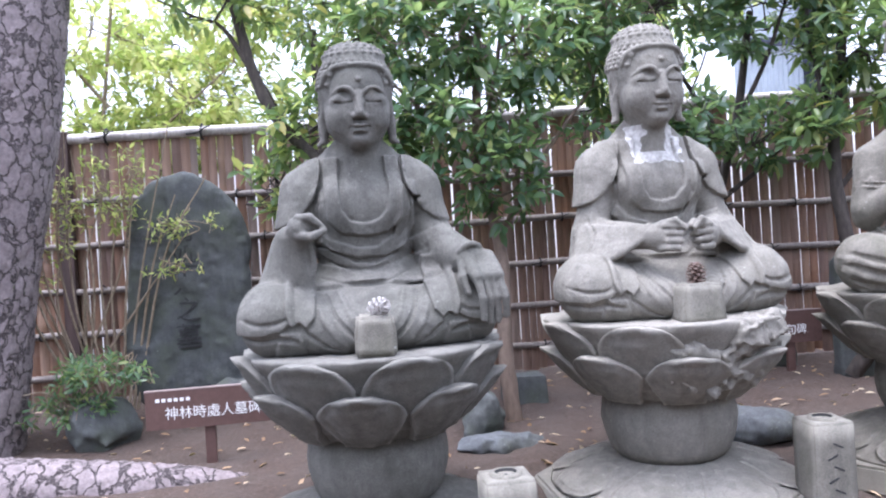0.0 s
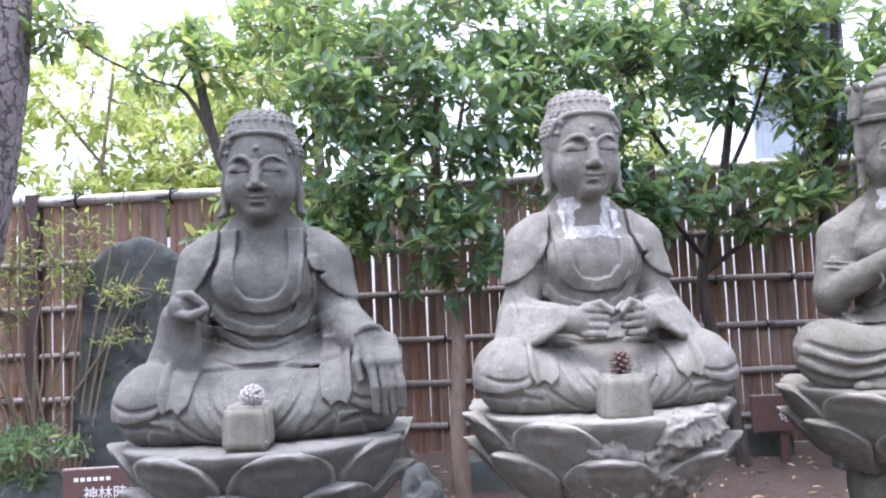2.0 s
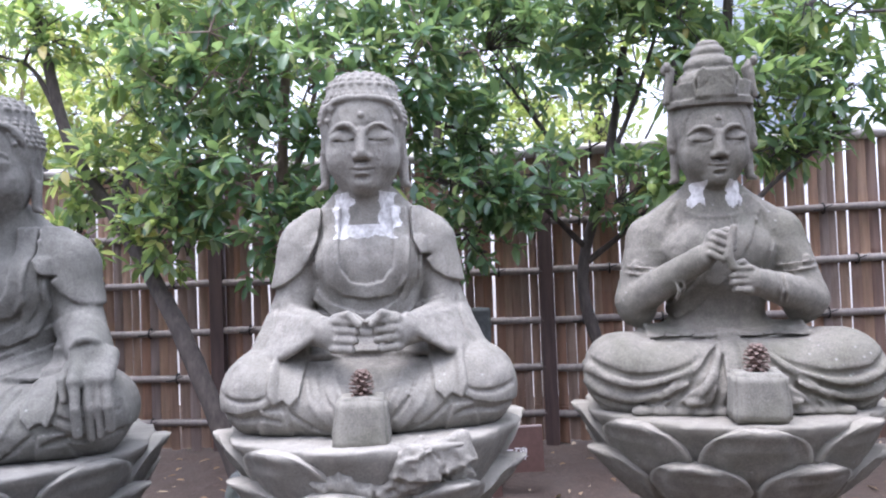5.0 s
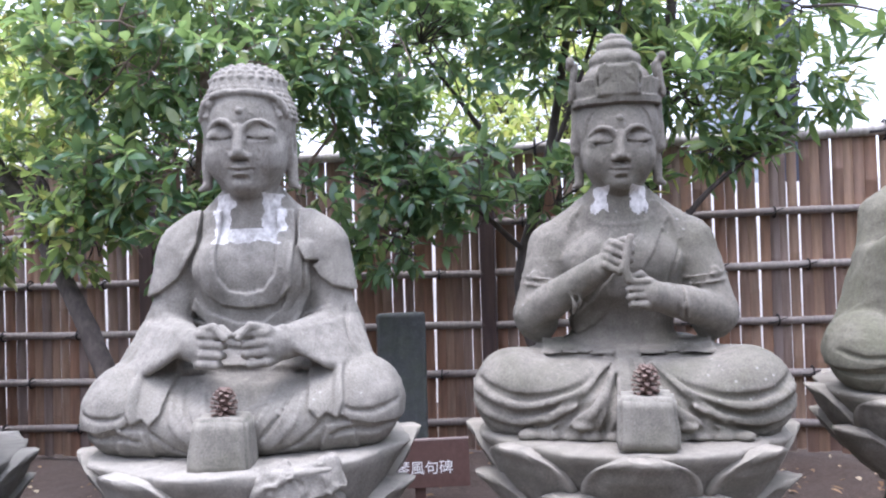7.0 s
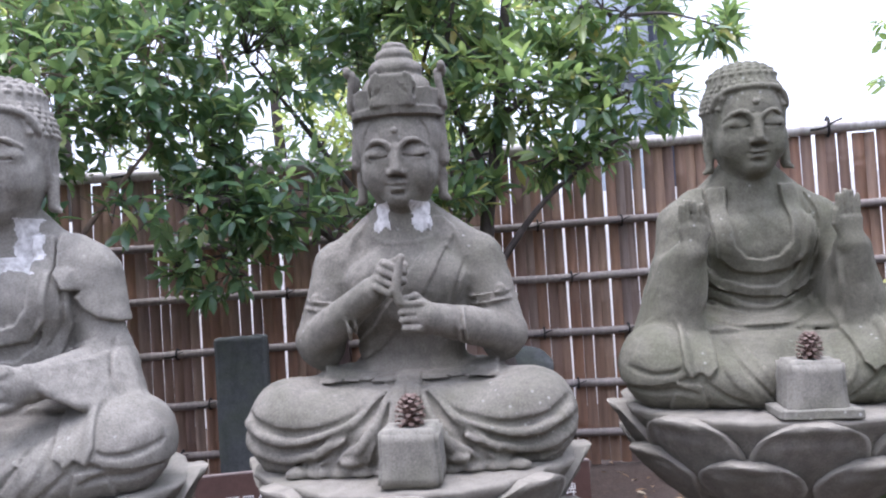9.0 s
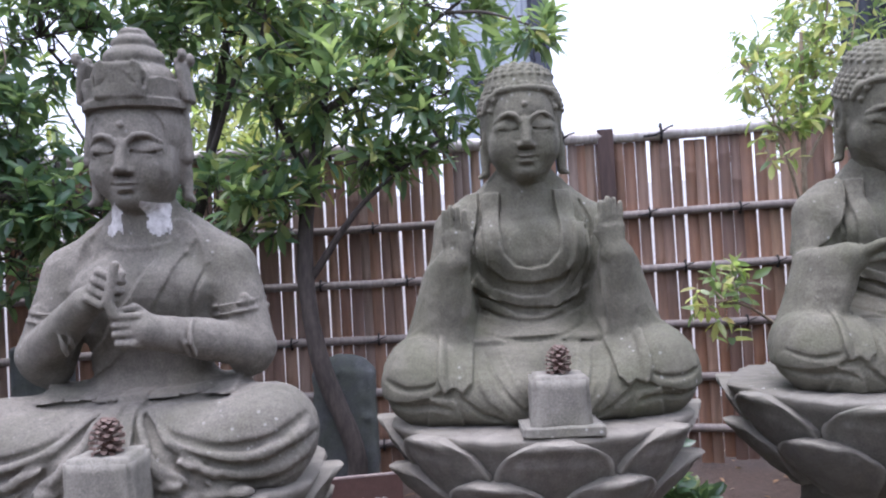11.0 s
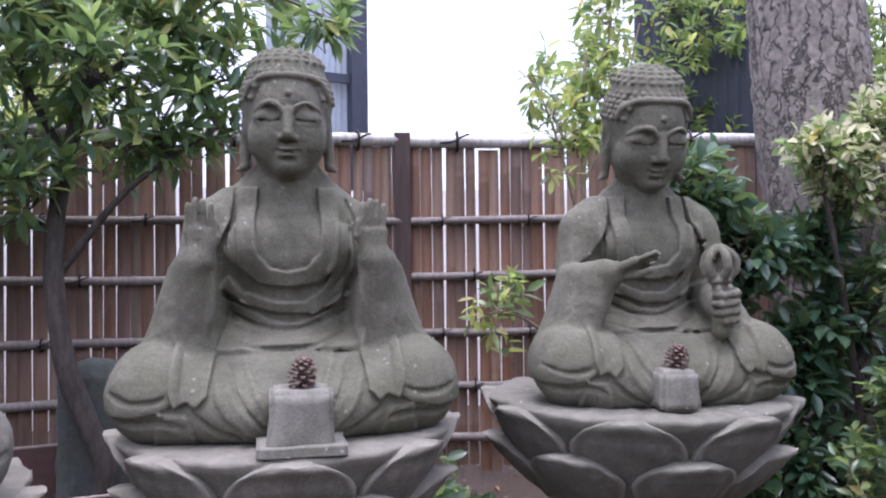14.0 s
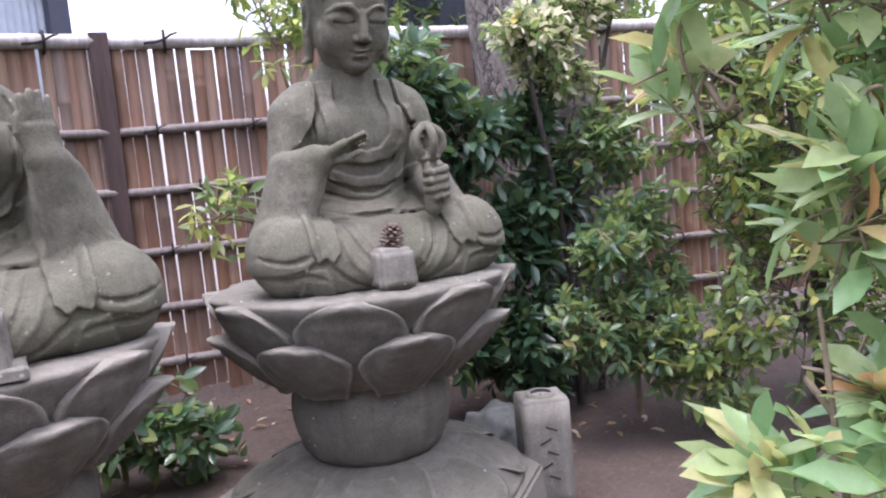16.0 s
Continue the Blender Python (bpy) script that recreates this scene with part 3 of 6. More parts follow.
        c.line([(-0.055, -0.152, 0.385), (0, -0.158, 0.425), (0.055, -0.152, 0.385)], 0.005, 0.006, True)
        c.ell((0, 0.03, 0.41), (0.13, 0.13, 0.085), 0.015)
        c.ell((0, 0.03, 0.49), (0.10, 0.10, 0.05), 0.012)
        c.ell((0, 0.03, 0.54), (0.07, 0.07, 0.035), 0.008)
        c.ell((0, 0.03, 0.573), (0.046, 0.046, 0.022), 0.006)
        for s in (-1, 1):
            c.line([(s * 0.02, -0.125, 0.46), (s * 0.06, -0.115, 0.475), (s * 0.11, -0.07, 0.45)], 0.006, 0.008, True)
    else:
        c.ell((0, 0.045, 0.362), (0.132, 0.135, 0.070), 0.035)
        # rows of snail curls
        for row in range(12):
            el = radians(2 + row * 6.9)
            m = max(6, int(37 * math.cos(el)))
            for q in range(m):
                az = 2 * math.pi * (q + 0.5 * (row % 2)) / m
                p = hc + hr * np.array((math.cos(el) * math.cos(az), math.cos(el) * math.sin(az), math.sin(el))) * 1.0
                if math.sqrt((p[0] / 0.146) ** 4 + ((p[2] - 0.16) / 0.168) ** 4) + ((p[1] + 0.22) / 0.25) ** 2 < 1.05 and p[1] < 0.0:
                    continue
                u = np.array((p[0] / 0.132, (p[1] - 0.045) / 0.135, (p[2] - 0.362) / 0.070))
                if u @ u > 0.9:
                    c.ell(tuple(p), (0.0118, 0.0118, 0.0095), 0.006)
        for row in range(5):
            el = radians(12 + row * 16)
            m = max(5, int(25 * math.cos(el)))
            for q in range(m):
                az = 2 * math.pi * (q + 0.5 * (row % 2)) / m
                p = (0.132 * math.cos(el) * math.cos(az), 0.045 + 0.135 * math.cos(el) * math.sin(az), 0.362 + 0.070 * math.sin(el))
                c.ell(p, (0.0115, 0.0115, 0.009), 0.006)
        # the thick first roll of hair along the forehead
        for t in np.linspace(-1, 1, 31):
            x = 0.143 * math.sin(t * 1.4)
            z = 0.16 + 0.155 * max(0.02, 1 - (x / 0.146) ** 4) ** 0.25
            y = 0.035 - 0.172 * max(0.02, 1 - (x / 0.165) ** 2 - ((z - 0.245) / 0.158) ** 2) ** 0.5
            c.ell((x, y - 0.003, z + 0.006), (0.0125, 0.0135, 0.012), 0.005)
    c.wear(0.0013, 0.03, seed)
    c.wear(0.0007, 0.009, seed + 1)
    return c.skin()


def finger(c, pts, r):
    """One carved finger through its joints, tapering to the tip."""
    n = len(pts) - 1
    for k in range(n):
        c.cap(pts[k], pts[k + 1], r * (1 - 0.22 * k / n), r * (1 - 0.22 * (k + 1) / n), 0.003)


def curled_hand(c, knuckle, across, along, down, size, thumb=True):
    """A hand whose four stacked fingers curl: a knuckle point, the way across the stack, along the fingers and into the palm."""
    p, a, f, d = (np.array(v, float) for v in (knuckle, across, along, down))
    a, f, d = (v / np.linalg.norm(v) for v in (a, f, d))
    c.cap(p + d * size * 0.8 + a * size * 0.35, p + d * size * 0.8 - a * size * 0.35, size * 0.72, size * 0.66, 0.02)
    for k in range(4):
        o = p + a * size * (0.72 - 0.48 * k)
        reach = size * (1.0, 1.12, 1.05, 0.85)[k]
        finger(c, [o - f * size * 0.25 + d * size * 0.3, o, o + f * reach, o + f * reach * 1.08 + d * size * 0.55], size * 0.255)
    if thumb:
        finger(c, [p + a * size * 0.9 + d * size * 1.0, p + a * size * 1.25 + f * size * 0.4 + d * size * 0.6, p + a * size * 1.05 + f * size * 1.0 + d * size * 0.3], size * 0.27)


def open_hand(c, wrist, way, side, r=0.05, reach=0.19, thumb=1):
    """A flat hand with fingers from the wrist along a direction; side: across the palm."""
    w, d, s = (np.array(v, float) for v in (wrist, way, side))
    d, s = d / np.linalg.norm(d), s / np.linalg.norm(s)
    for k in range(4):
        o = s * (k - 1.5) * r * 0.5
        c.cap(w + o * 0.7, w + d * 0.085 + o, r * 0.42, r * 0.36, 0.014)
        finger(c, [w + d * 0.08 + o, w + d * 0.125 + o * 1.04, w + d * (reach - 0.013 * abs(k - 1.4)) + o * 1.06], r * 0.27)
    if thumb:
        finger(c, [w + d * 0.02 - s * r * 0.6 * thumb, w + d * 0.07 - s * r * 1.15 * thumb, w + d * 0.115 - s * r * 1.05 * thumb], r * 0.3)


def carve_body(kind, seed):
    """A seated, robed figure without its head: it sits on z = 0 and faces -y."""
    c = Clay((-0.62, -0.52, -0.02), (0.62, 0.42, 0.94), 0.0063)
    bare = kind == "crowned"
    # crossed legs: thighs running out to the knees, shins coming back
    c.ell((0, 0.08, 0.15), (0.36, 0.26, 0.18), 0.03)
    for s in (-1, 1):
        c.cap((s * 0.16, 0.08, 0.15), (s * 0.375, -0.10, 0.145), 0.14, 0.132, 0.05)
        c.ell((s * 0.405, -0.13, 0.142), (0.142, 0.175, 0.142), 0.025)
        c.cap((s * 0.42, -0.19, 0.105), (s * 0.10, -0.29, 0.085), 0.108, 0.085, 0.045)
    if kind in ("bell", "crowned"):
        c.cap((-0.38, -0.195, 0.128), (0.38, -0.195, 0.128), 0.122, 0.122, 0.05)
        c.cap((-0.25, -0.22, 0.075), (0.25, -0.22, 0.075), 0.12, 0.12, 0.03)
    else:
        c.cap((-0.34, -0.15, 0.12), (0.34, -0.15, 0.12), 0.12, 0.12, 0.05)
        c.ell((0, -0.22, 0.06), (0.30, 0.12, 0.085), 0.04)
    # trunk, shoulders, neck
    c.ell((0, 0.07, 0.30), (0.195 if not bare else 0.185, 0.125, 0.20), 0.04)
    c.ell((0, 0.055, 0.52), (0.232, 0.145, 0.225), 0.06)
    for s in (-1, 1):
        c.cap((s * 0.1, 0.065, 0.685), (s * 0.242, 0.07, 0.64), 0.085, 0.09, 0.04)
        c.cap((s * 0.045, 0.06, 0.815 if bare else 0.835), (s * 0.18, 0.075, 0.70), 0.066, 0.074, 0.05)
        c.ell((s * 0.10, -0.045, 0.585), (0.11, 0.065, 0.085), 0.05)
        c.cap((s * 0.248, 0.06, 0.64), (s * 0.318, 0.015, 0.37), 0.086, 0.078, 0.03)
    c.cap((0, 0.035, 0.66), (0, 0.03, 0.84), 0.10, 0.092, 0.04)
    if bare:
        scarf_and_skirt(c)
        bare_arms(c)
    else:
        garments(c, kind)
        knee_cloth(c, kind)
        {"lap": lap_arms, "knee": knee_arms, "raised": raised_arms, "bell": bell_arms}[kind](c)
    c.box((0, 0, -0.06), (0.8, 0.8, 0.06), 0.0, 0.004, cut=True)
    c.wear(0.0016, 0.055, seed)
    c.wear(0.0010, 0.017, seed + 1)
    return c.skin()


def mirrored(poly, s):
    return [(s * x, z) for x, z in poly]


def garments(c, kind):
    """Open collar, lapels, hems and the shoulder cloth, as layers over the trunk."""
    # bare chest, sunk between the lapels
    c.ell((0, -0.15, 0.65), (0.105, 0.055, 0.17), 0.02, cut=True)
    neck = [(-0.098, 0.785), (-0.103, 0.75), (-0.108, 0.64), (-0.10, 0.56), (-0.06, 0.515), (0, 0.503), (0.06, 0.515), (0.10, 0.56), (0.108, 0.64), (0.103, 0.75), (0.098, 0.785)]
    outer = [(0.165, 0.785), (0.17, 0.74), (0.172, 0.64), (0.16, 0.52), (0.10, 0.465), (0, 0.452), (-0.10, 0.465), (-0.16, 0.52), (-0.172, 0.64), (-0.17, 0.74), (-0.165, 0.785)]
    # lower garment, then a swag that rises to one shoulder, then the lapel band
    c.layer([(-0.30, 0.25), (-0.30, 0.44), (-0.16, 0.40), (-0.06, 0.345), (0.03, 0.335), (0.12, 0.37), (0.20, 0.43), (0.30, 0.46), (0.30, 0.25)], 0.011, front=-0.15)
    c.layer([(-0.30, 0.25), (-0.30, 0.37), (-0.13, 0.33), (-0.04, 0.30), (0.06, 0.305), (0.16, 0.35), (0.30, 0.39), (0.30, 0.25)], 0.009, front=-0.15)
    c.layer([(-0.20, 0.50), (-0.14, 0.44), (-0.04, 0.405), (0.05, 0.405), (0.12, 0.45), (0.155, 0.53), (0.165, 0.66), (0.215, 0.66), (0.22, 0.50), (0.17, 0.40), (0.08, 0.365), (-0.04, 0.365), (-0.15, 0.40), (-0.22, 0.45)], 0.015)
    c.layer(neck + outer, 0.019)
    for s in (-1, 1):
        c.drape([(s * 0.20, 0.74), (s * 0.205, 0.62), (s * 0.19, 0.50), (s * 0.15, 0.44)], 0.007, 0.008, True)
    c.drape([(-0.19, 0.37), (-0.09, 0.325), (0.02, 0.315), (0.10, 0.335)], 0.006, 0.006, True)
    c.drape([(-0.20, 0.29), (-0.08, 0.262), (0.05, 0.262), (0.18, 0.30)], 0.008, 0.008, True)
    # cloth over the shoulders, ending in a thick hem on the upper arms
    left = [(0.18, 0.79), (0.55, 0.79), (0.55, 0.487), (0.40, 0.492), (0.32, 0.515), (0.262, 0.553), (0.222, 0.605), (0.19, 0.675), (0.18, 0.74)]
    right = [(0.18, 0.79), (0.55, 0.79), (0.55, 0.492), (0.40, 0.50), (0.315, 0.517), (0.262, 0.545), (0.232, 0.585), (0.255, 0.605), (0.21, 0.61), (0.185, 0.655), (0.18, 0.74)]
    if kind != "raised":
        c.layer(mirrored(left, -1), 0.025)
        c.layer(right, 0.025)
    else:
        c.layer(mirrored(left, -1), 0.018)
        c.drape([(0.20, 0.74), (0.225, 0.66), (0.22, 0.58)], 0.007, 0.008, True)


def sleeve(c, top, hem, r=0.022, k=0.03, steps=14):
    """A hanging sleeve: cloth between the line of the forearm and its hem."""
    A, B = bend(top, steps), bend(hem, steps)
    n = min(len(A), len(B))
    for i in range(n):
        c.cap(A[i * (len(A) - 1) // (n - 1)], B[i * (len(B) - 1) // (n - 1)], r * 1.25, r, k)


def lap_arms(c):
    for s in (-1, 1):
        c.cap((s * 0.318, 0.015, 0.37), (s * 0.15, -0.255, 0.352), 0.078, 0.05, 0.02)
        c.cap((s * 0.16, -0.24, 0.35), (s * 0.105, -0.30, 0.345), 0.047, 0.045, 0.012)
        # the outer fall of the sleeve, and its wide mouth under the forearm
        c.cap((s * 0.325, 0.02, 0.40), (s * 0.37, -0.02, 0.26), 0.072, 0.078, 0.03)
        sleeve(c, [(s * 0.38, -0.02, 0.40), (s * 0.29, -0.14, 0.385), (s * 0.165, -0.25, 0.375)],
               [(s * 0.435, -0.11, 0.285), (s * 0.325, -0.225, 0.275), (s * 0.19, -0.265, 0.345)], 0.018, 0.008)
        c.line([(s * 0.45, -0.12, 0.28), (s * 0.325, -0.235, 0.272), (s * 0.195, -0.275, 0.34), (s * 0.155, -0.27, 0.395)], 0.013, 0.005, steps=8)
        curled_hand(c, (s * 0.105, -0.335, 0.345), (0, 0.12, 1), (-s, -0.22, -0.06), (0, 1, -0.1), 0.062, False)
        # thumb and first finger meet in a ring on top
        finger(c, [(s * 0.11, -0.31, 0.40), (s * 0.06, -0.345, 0.412), (s * 0.022, -0.36, 0.378)], 0.016)
        finger(c, [(s * 0.105, -0.28, 0.395), (s * 0.045, -0.30, 0.402), (s * 0.012, -0.335, 0.385)], 0.016)
        c.drape([(s * 0.35, 0.45), (s * 0.36, 0.36), (s * 0.41, 0.28)], 0.006, 0.008, True)
    c.ell((0, -0.25, 0.255), (0.27, 0.10, 0.034), 0.015, cut=True)


def knee_arms(c):
    # the arm that reaches down over its knee
    c.cap((0.315, 0.02, 0.38), (0.425, -0.21, 0.335), 0.078, 0.062, 0.02)
    c.cap((0.30, 0.03, 0.46), (0.40, -0.12, 0.34), 0.075, 0.072, 0.04)
    c.line([(0.375, -0.235, 0.365), (0.425, -0.255, 0.392), (0.475, -0.21, 0.365), (0.485, -0.17, 0.31)], 0.013, 0.006, steps=8)
    for k in range(4):
        x = 0.405 + 0.033 * k
        y = -0.02 * abs(k - 1.2) + 0.012 * k
        c.cap((x, -0.22 + y * 0.3, 0.335), (x + 0.018, -0.315 + y, 0.262), 0.03, 0.024, 0.018)
        finger(c, [(x + 0.018, -0.315 + y, 0.265), (x + 0.032, -0.345 + y, 0.18), (x + 0.035, -0.335 + y, 0.075 + 0.018 * abs(k - 1.3))], 0.0185)
    finger(c, [(0.385, -0.235, 0.325), (0.37, -0.31, 0.265), (0.385, -0.335, 0.205)], 0.018)
    # the raised forearm with its ringed hand and the sleeve that falls from it
    c.cap((-0.318, 0.015, 0.37), (-0.285, -0.20, 0.455), 0.075, 0.05, 0.02)
    sleeve(c, [(-0.36, 0.0, 0.42), (-0.335, -0.12, 0.45), (-0.30, -0.20, 0.455)],
           [(-0.45, -0.03, 0.24), (-0.37, -0.13, 0.25), (-0.27, -0.17, 0.28)], 0.028)
    c.line([(-0.30, -0.215, 0.50), (-0.335, -0.20, 0.44), (-0.37, -0.15, 0.34), (-0.43, -0.10, 0.265)], 0.014, 0.006, steps=8)
    c.line([(-0.25, -0.205, 0.42), (-0.235, -0.19, 0.35), (-0.26, -0.18, 0.28)], 0.016, 0.008, steps=6)
    c.ell((-0.275, -0.235, 0.49), (0.055, 0.05, 0.05), 0.02, (0, 20, 0))
    for k in range(3):
        finger(c, [(-0.285 + 0.012 * k, -0.25 + 0.02 * k, 0.53 - 0.008 * k), (-0.235, -0.285 + 0.022 * k, 0.53 - 0.02 * k), (-0.185 - 0.01 * k, -0.275 + 0.02 * k, 0.488 - 0.022 * k)], 0.019)
    finger(c, [(-0.285, -0.265, 0.465), (-0.235, -0.305, 0.455), (-0.18, -0.285, 0.478)], 0.019)
    c.ell((-0.262, -0.31, 0.497), (0.028, 0.03, 0.02), 0.008, cut=True)


def raised_arms(c):
    for s in (-1, 1):
        c.cap((s * 0.318, 0.015, 0.38), (s * 0.27, -0.20, 0.545), 0.078, 0.045, 0.02)
        c.ell((s * 0.315, -0.02, 0.34), (0.10, 0.14, 0.19), 0.04)
        open_hand(c, (s * 0.268, -0.215, 0.545), (0.02 * s, -0.04, 1.0), (1, 0.25 * s, 0), 0.046, 0.185, 1 if s > 0 else -1)
        # the sleeve falls in one broad plane from wrist and elbow to the thigh
        sleeve(c, [(s * 0.345, 0.03, 0.48), (s * 0.33, -0.09, 0.49), (s * 0.285, -0.195, 0.535)],
               [(s * 0.45, 0.0, 0.23), (s * 0.40, -0.11, 0.245), (s * 0.30, -0.15, 0.22)], 0.026, 0.04)
        c.line([(s * 0.315, -0.20, 0.56), (s * 0.345, -0.17, 0.45), (s * 0.385, -0.145, 0.34), (s * 0.47, -0.12, 0.268)], 0.010, 0.008, steps=8)
        c.line([(s * 0.245, -0.205, 0.53), (s * 0.24, -0.20, 0.42), (s * 0.262, -0.18, 0.31), (s * 0.25, -0.165, 0.25)], 0.011, 0.010, steps=8)


def bell_arms(c):
    # the flat hand held before the breast, with its long sleeve
    c.cap((-0.318, 0.015, 0.38), (-0.235, -0.225, 0.475), 0.078, 0.045, 0.02)
    open_hand(c, (-0.225, -0.235, 0.485), (0.82, -0.42, 0.33), (-0.2, -0.75, 0.5), 0.043, 0.185, 0)
    finger(c, [(-0.20, -0.24, 0.47), (-0.15, -0.285, 0.478), (-0.11, -0.31, 0.497)], 0.016)
    sleeve(c, [(-0.36, 0.0, 0.46), (-0.325, -0.12, 0.47), (-0.245, -0.22, 0.485)],
           [(-0.47, -0.06, 0.23), (-0.40, -0.15, 0.25), (-0.31, -0.19, 0.27)], 0.026, 0.035)
    c.line([(-0.225, -0.245, 0.515), (-0.27, -0.235, 0.45), (-0.315, -0.215, 0.34), (-0.345, -0.205, 0.268)], 0.015, 0.006, steps=8)
    # the fist that holds the bell upright
    c.cap((0.318, 0.015, 0.38), (0.225, -0.25, 0.335), 0.078, 0.05, 0.02)
    sleeve(c, [(0.37, 0.0, 0.40), (0.31, -0.13, 0.37), (0.235, -0.215, 0.355)],
           [(0.43, -0.06, 0.25), (0.36, -0.17, 0.25), (0.27, -0.20, 0.27)], 0.026, 0.02)
    c.cap((0.185, -0.30, 0.27), (0.185, -0.30, 0.45), 0.034, 0.03, 0.012)
    curled_hand(c, (0.238, -0.33, 0.36), (0, -0.05, 1), (-1, -0.22, -0.1), (-0.35, 1, 0), 0.066)
    c.ell((0.185, -0.30, 0.452), (0.048, 0.048, 0.016), 0.006)
    for a in range(5):
        x, y = math.cos(a * 1.257 - 1.57), math.sin(a * 1.257 - 1.57)
        c.line([(0.185 + 0.022 * x, -0.30 + 0.022 * y, 0.455), (0.185 + 0.06 * x, -0.30 + 0.06 * y, 0.495), (0.185 + 0.055 * x, -0.30 + 0.055 * y, 0.54), (0.185 + 0.012 * x, -0.30 + 0.012 * y, 0.572)], 0.0155, 0.004, steps=5)
    c.cap((0.185, -0.30, 0.45), (0.185, -0.30, 0.575), 0.017, 0.014, 0.006)


def bare_arms(c):
    for s in (-1, 1):
        c.cap((s * 0.252, 0.06, 0.645), (s * 0.33, -0.01, 0.40), 0.086, 0.074, 0.025)
        # a pair of thin bracelets on the upper arm, with an ornament
        for z in (0.512, 0.538):
            x = 0.252 + (0.645 - z) / 0.245 * 0.078
            c.line([(s * (x + 0.086), 0.04, z), (s * (x + 0.05), -0.055, z - 0.006), (s * (x - 0.03), -0.07, z - 0.016), (s * (x - 0.075), -0.02, z - 0.022)], 0.0055, 0.004)
        c.ell((s * 0.325, -0.052, 0.532), (0.016, 0.012, 0.026), 0.006)
    c.cap((-0.332, -0.015, 0.395), (-0.095, -0.225, 0.555), 0.073, 0.047, 0.012)
    c.cap((0.335, -0.015, 0.39), (0.075, -0.245, 0.468), 0.073, 0.046, 0.012)
    for u in (0.0, 0.02):
        c.line([(-0.215 - u, -0.115, 0.535 - u), (-0.185 - u, -0.185, 0.515 - u), (-0.16 - u, -0.2, 0.46 - u), (-0.165 - u, -0.16, 0.425 - u)], 0.006, 0.004)
        c.line([(0.175 + u, -0.12, 0.485), (0.175 + u, -0.2, 0.48), (0.18 + u, -0.225, 0.43), (0.185 + u, -0.19, 0.385)], 0.006, 0.004)
    # upper hand folded round the finger of the lower one
    curled_hand(c, (-0.055, -0.265, 0.605), (0.42, 0.1, 0.9), (0.85, -0.2, -0.42), (0.1, 1, -0.15), 0.056)
    curled_hand(c, (0.06, -0.275, 0.475), (0.1, 0.1, 1), (-1, -0.15, 0.02), (0, 1, -0.1), 0.052)
    finger(c, [(0.0, -0.28, 0.52), (-0.01, -0.285, 0.56), (0.012, -0.28, 0.66)], 0.017)


def scarf_and_skirt(c):
    c.ell((0, -0.11, 0.355), (0.22, 0.075, 0.085), 0.04, cut=True)
    # narrow scarf across the breast, two locks of hair on the shoulders
    c.layer([(0.135, 0.80), (0.165, 0.74), (0.10, 0.60), (0.02, 0.48), (-0.10, 0.36), (-0.17, 0.32), (-0.21, 0.36), (-0.12, 0.44), (-0.02, 0.56), (0.06, 0.68), (0.10, 0.80)], 0.009)
    c.drape([(0.235, 0.70), (0.20, 0.62), (0.165, 0.54), (0.15, 0.46)], 0.006, 0.006, True)
    for s in (-1, 1):
        c.drape([(s * 0.135, 0.79), (s * 0.18, 0.735), (s * 0.195, 0.685)], 0.012, 0.006)
        c.drape([(s * 0.175, 0.745), (s * 0.145, 0.70), (s * 0.16, 0.665)], 0.008, 0.006)
    c.drape([(-0.12, 0.745), (-0.06, 0.715), (0.06, 0.715), (0.12, 0.745)], 0.007, 0.006)
    c.layer([(-0.30, 0.26), (-0.30, 0.305), (-0.15, 0.285), (0, 0.278), (0.15, 0.285), (0.30, 0.305), (0.30, 0.26)], 0.014, front=-0.15)
    c.drape([(-0.22, 0.275), (-0.1, 0.255), (0, 0.25), (0.1, 0.255), (0.22, 0.275)], 0.007, 0.006, True)
    for s in (-1, 1):
        # long swinging folds of the skirt over shins and knees
        for k in range(6):
            c.drape([(s * 0.545, 0.205 - 0.033 * k), (s * 0.44, 0.155 - 0.031 * k), (s * 0.32, 0.135 - 0.024 * k), (s * (0.17 - 0.012 * k), 0.175 - 0.012 * k), (s * 0.07, 0.235)], 0.0085 if k % 2 else 0.011, 0.014, k % 2 == 0)
        for k in range(4):
            c.drape([(s * (0.36 - 0.085 * k), 0.012), (s * (0.28 - 0.065 * k), 0.07), (s * (0.16 - 0.035 * k), 0.16), (s * (0.08 - 0.015 * k), 0.23)], 0.010, 0.012, k % 2 == 1)
        for k in range(5):
            c.ell((s * (0.345 - 0.07 * k), -0.318 - 0.006 * k, 0.012), (0.04, 0.03, 0.02), 0.012)
        c.ell((s * 0.165, -0.365, 0.05), (0.035, 0.018, 0.014), 0.01)
    c.layer([(-0.04, 0.285), (0.04, 0.285), (0.055, 0.14), (0.03, 0.03), (-0.03, 0.03), (-0.055, 0.14)], 0.010)
    c.drape([(0.0, 0.27), (0.005, 0.16), (0.0, 0.05)], 0.006, 0.006, True)


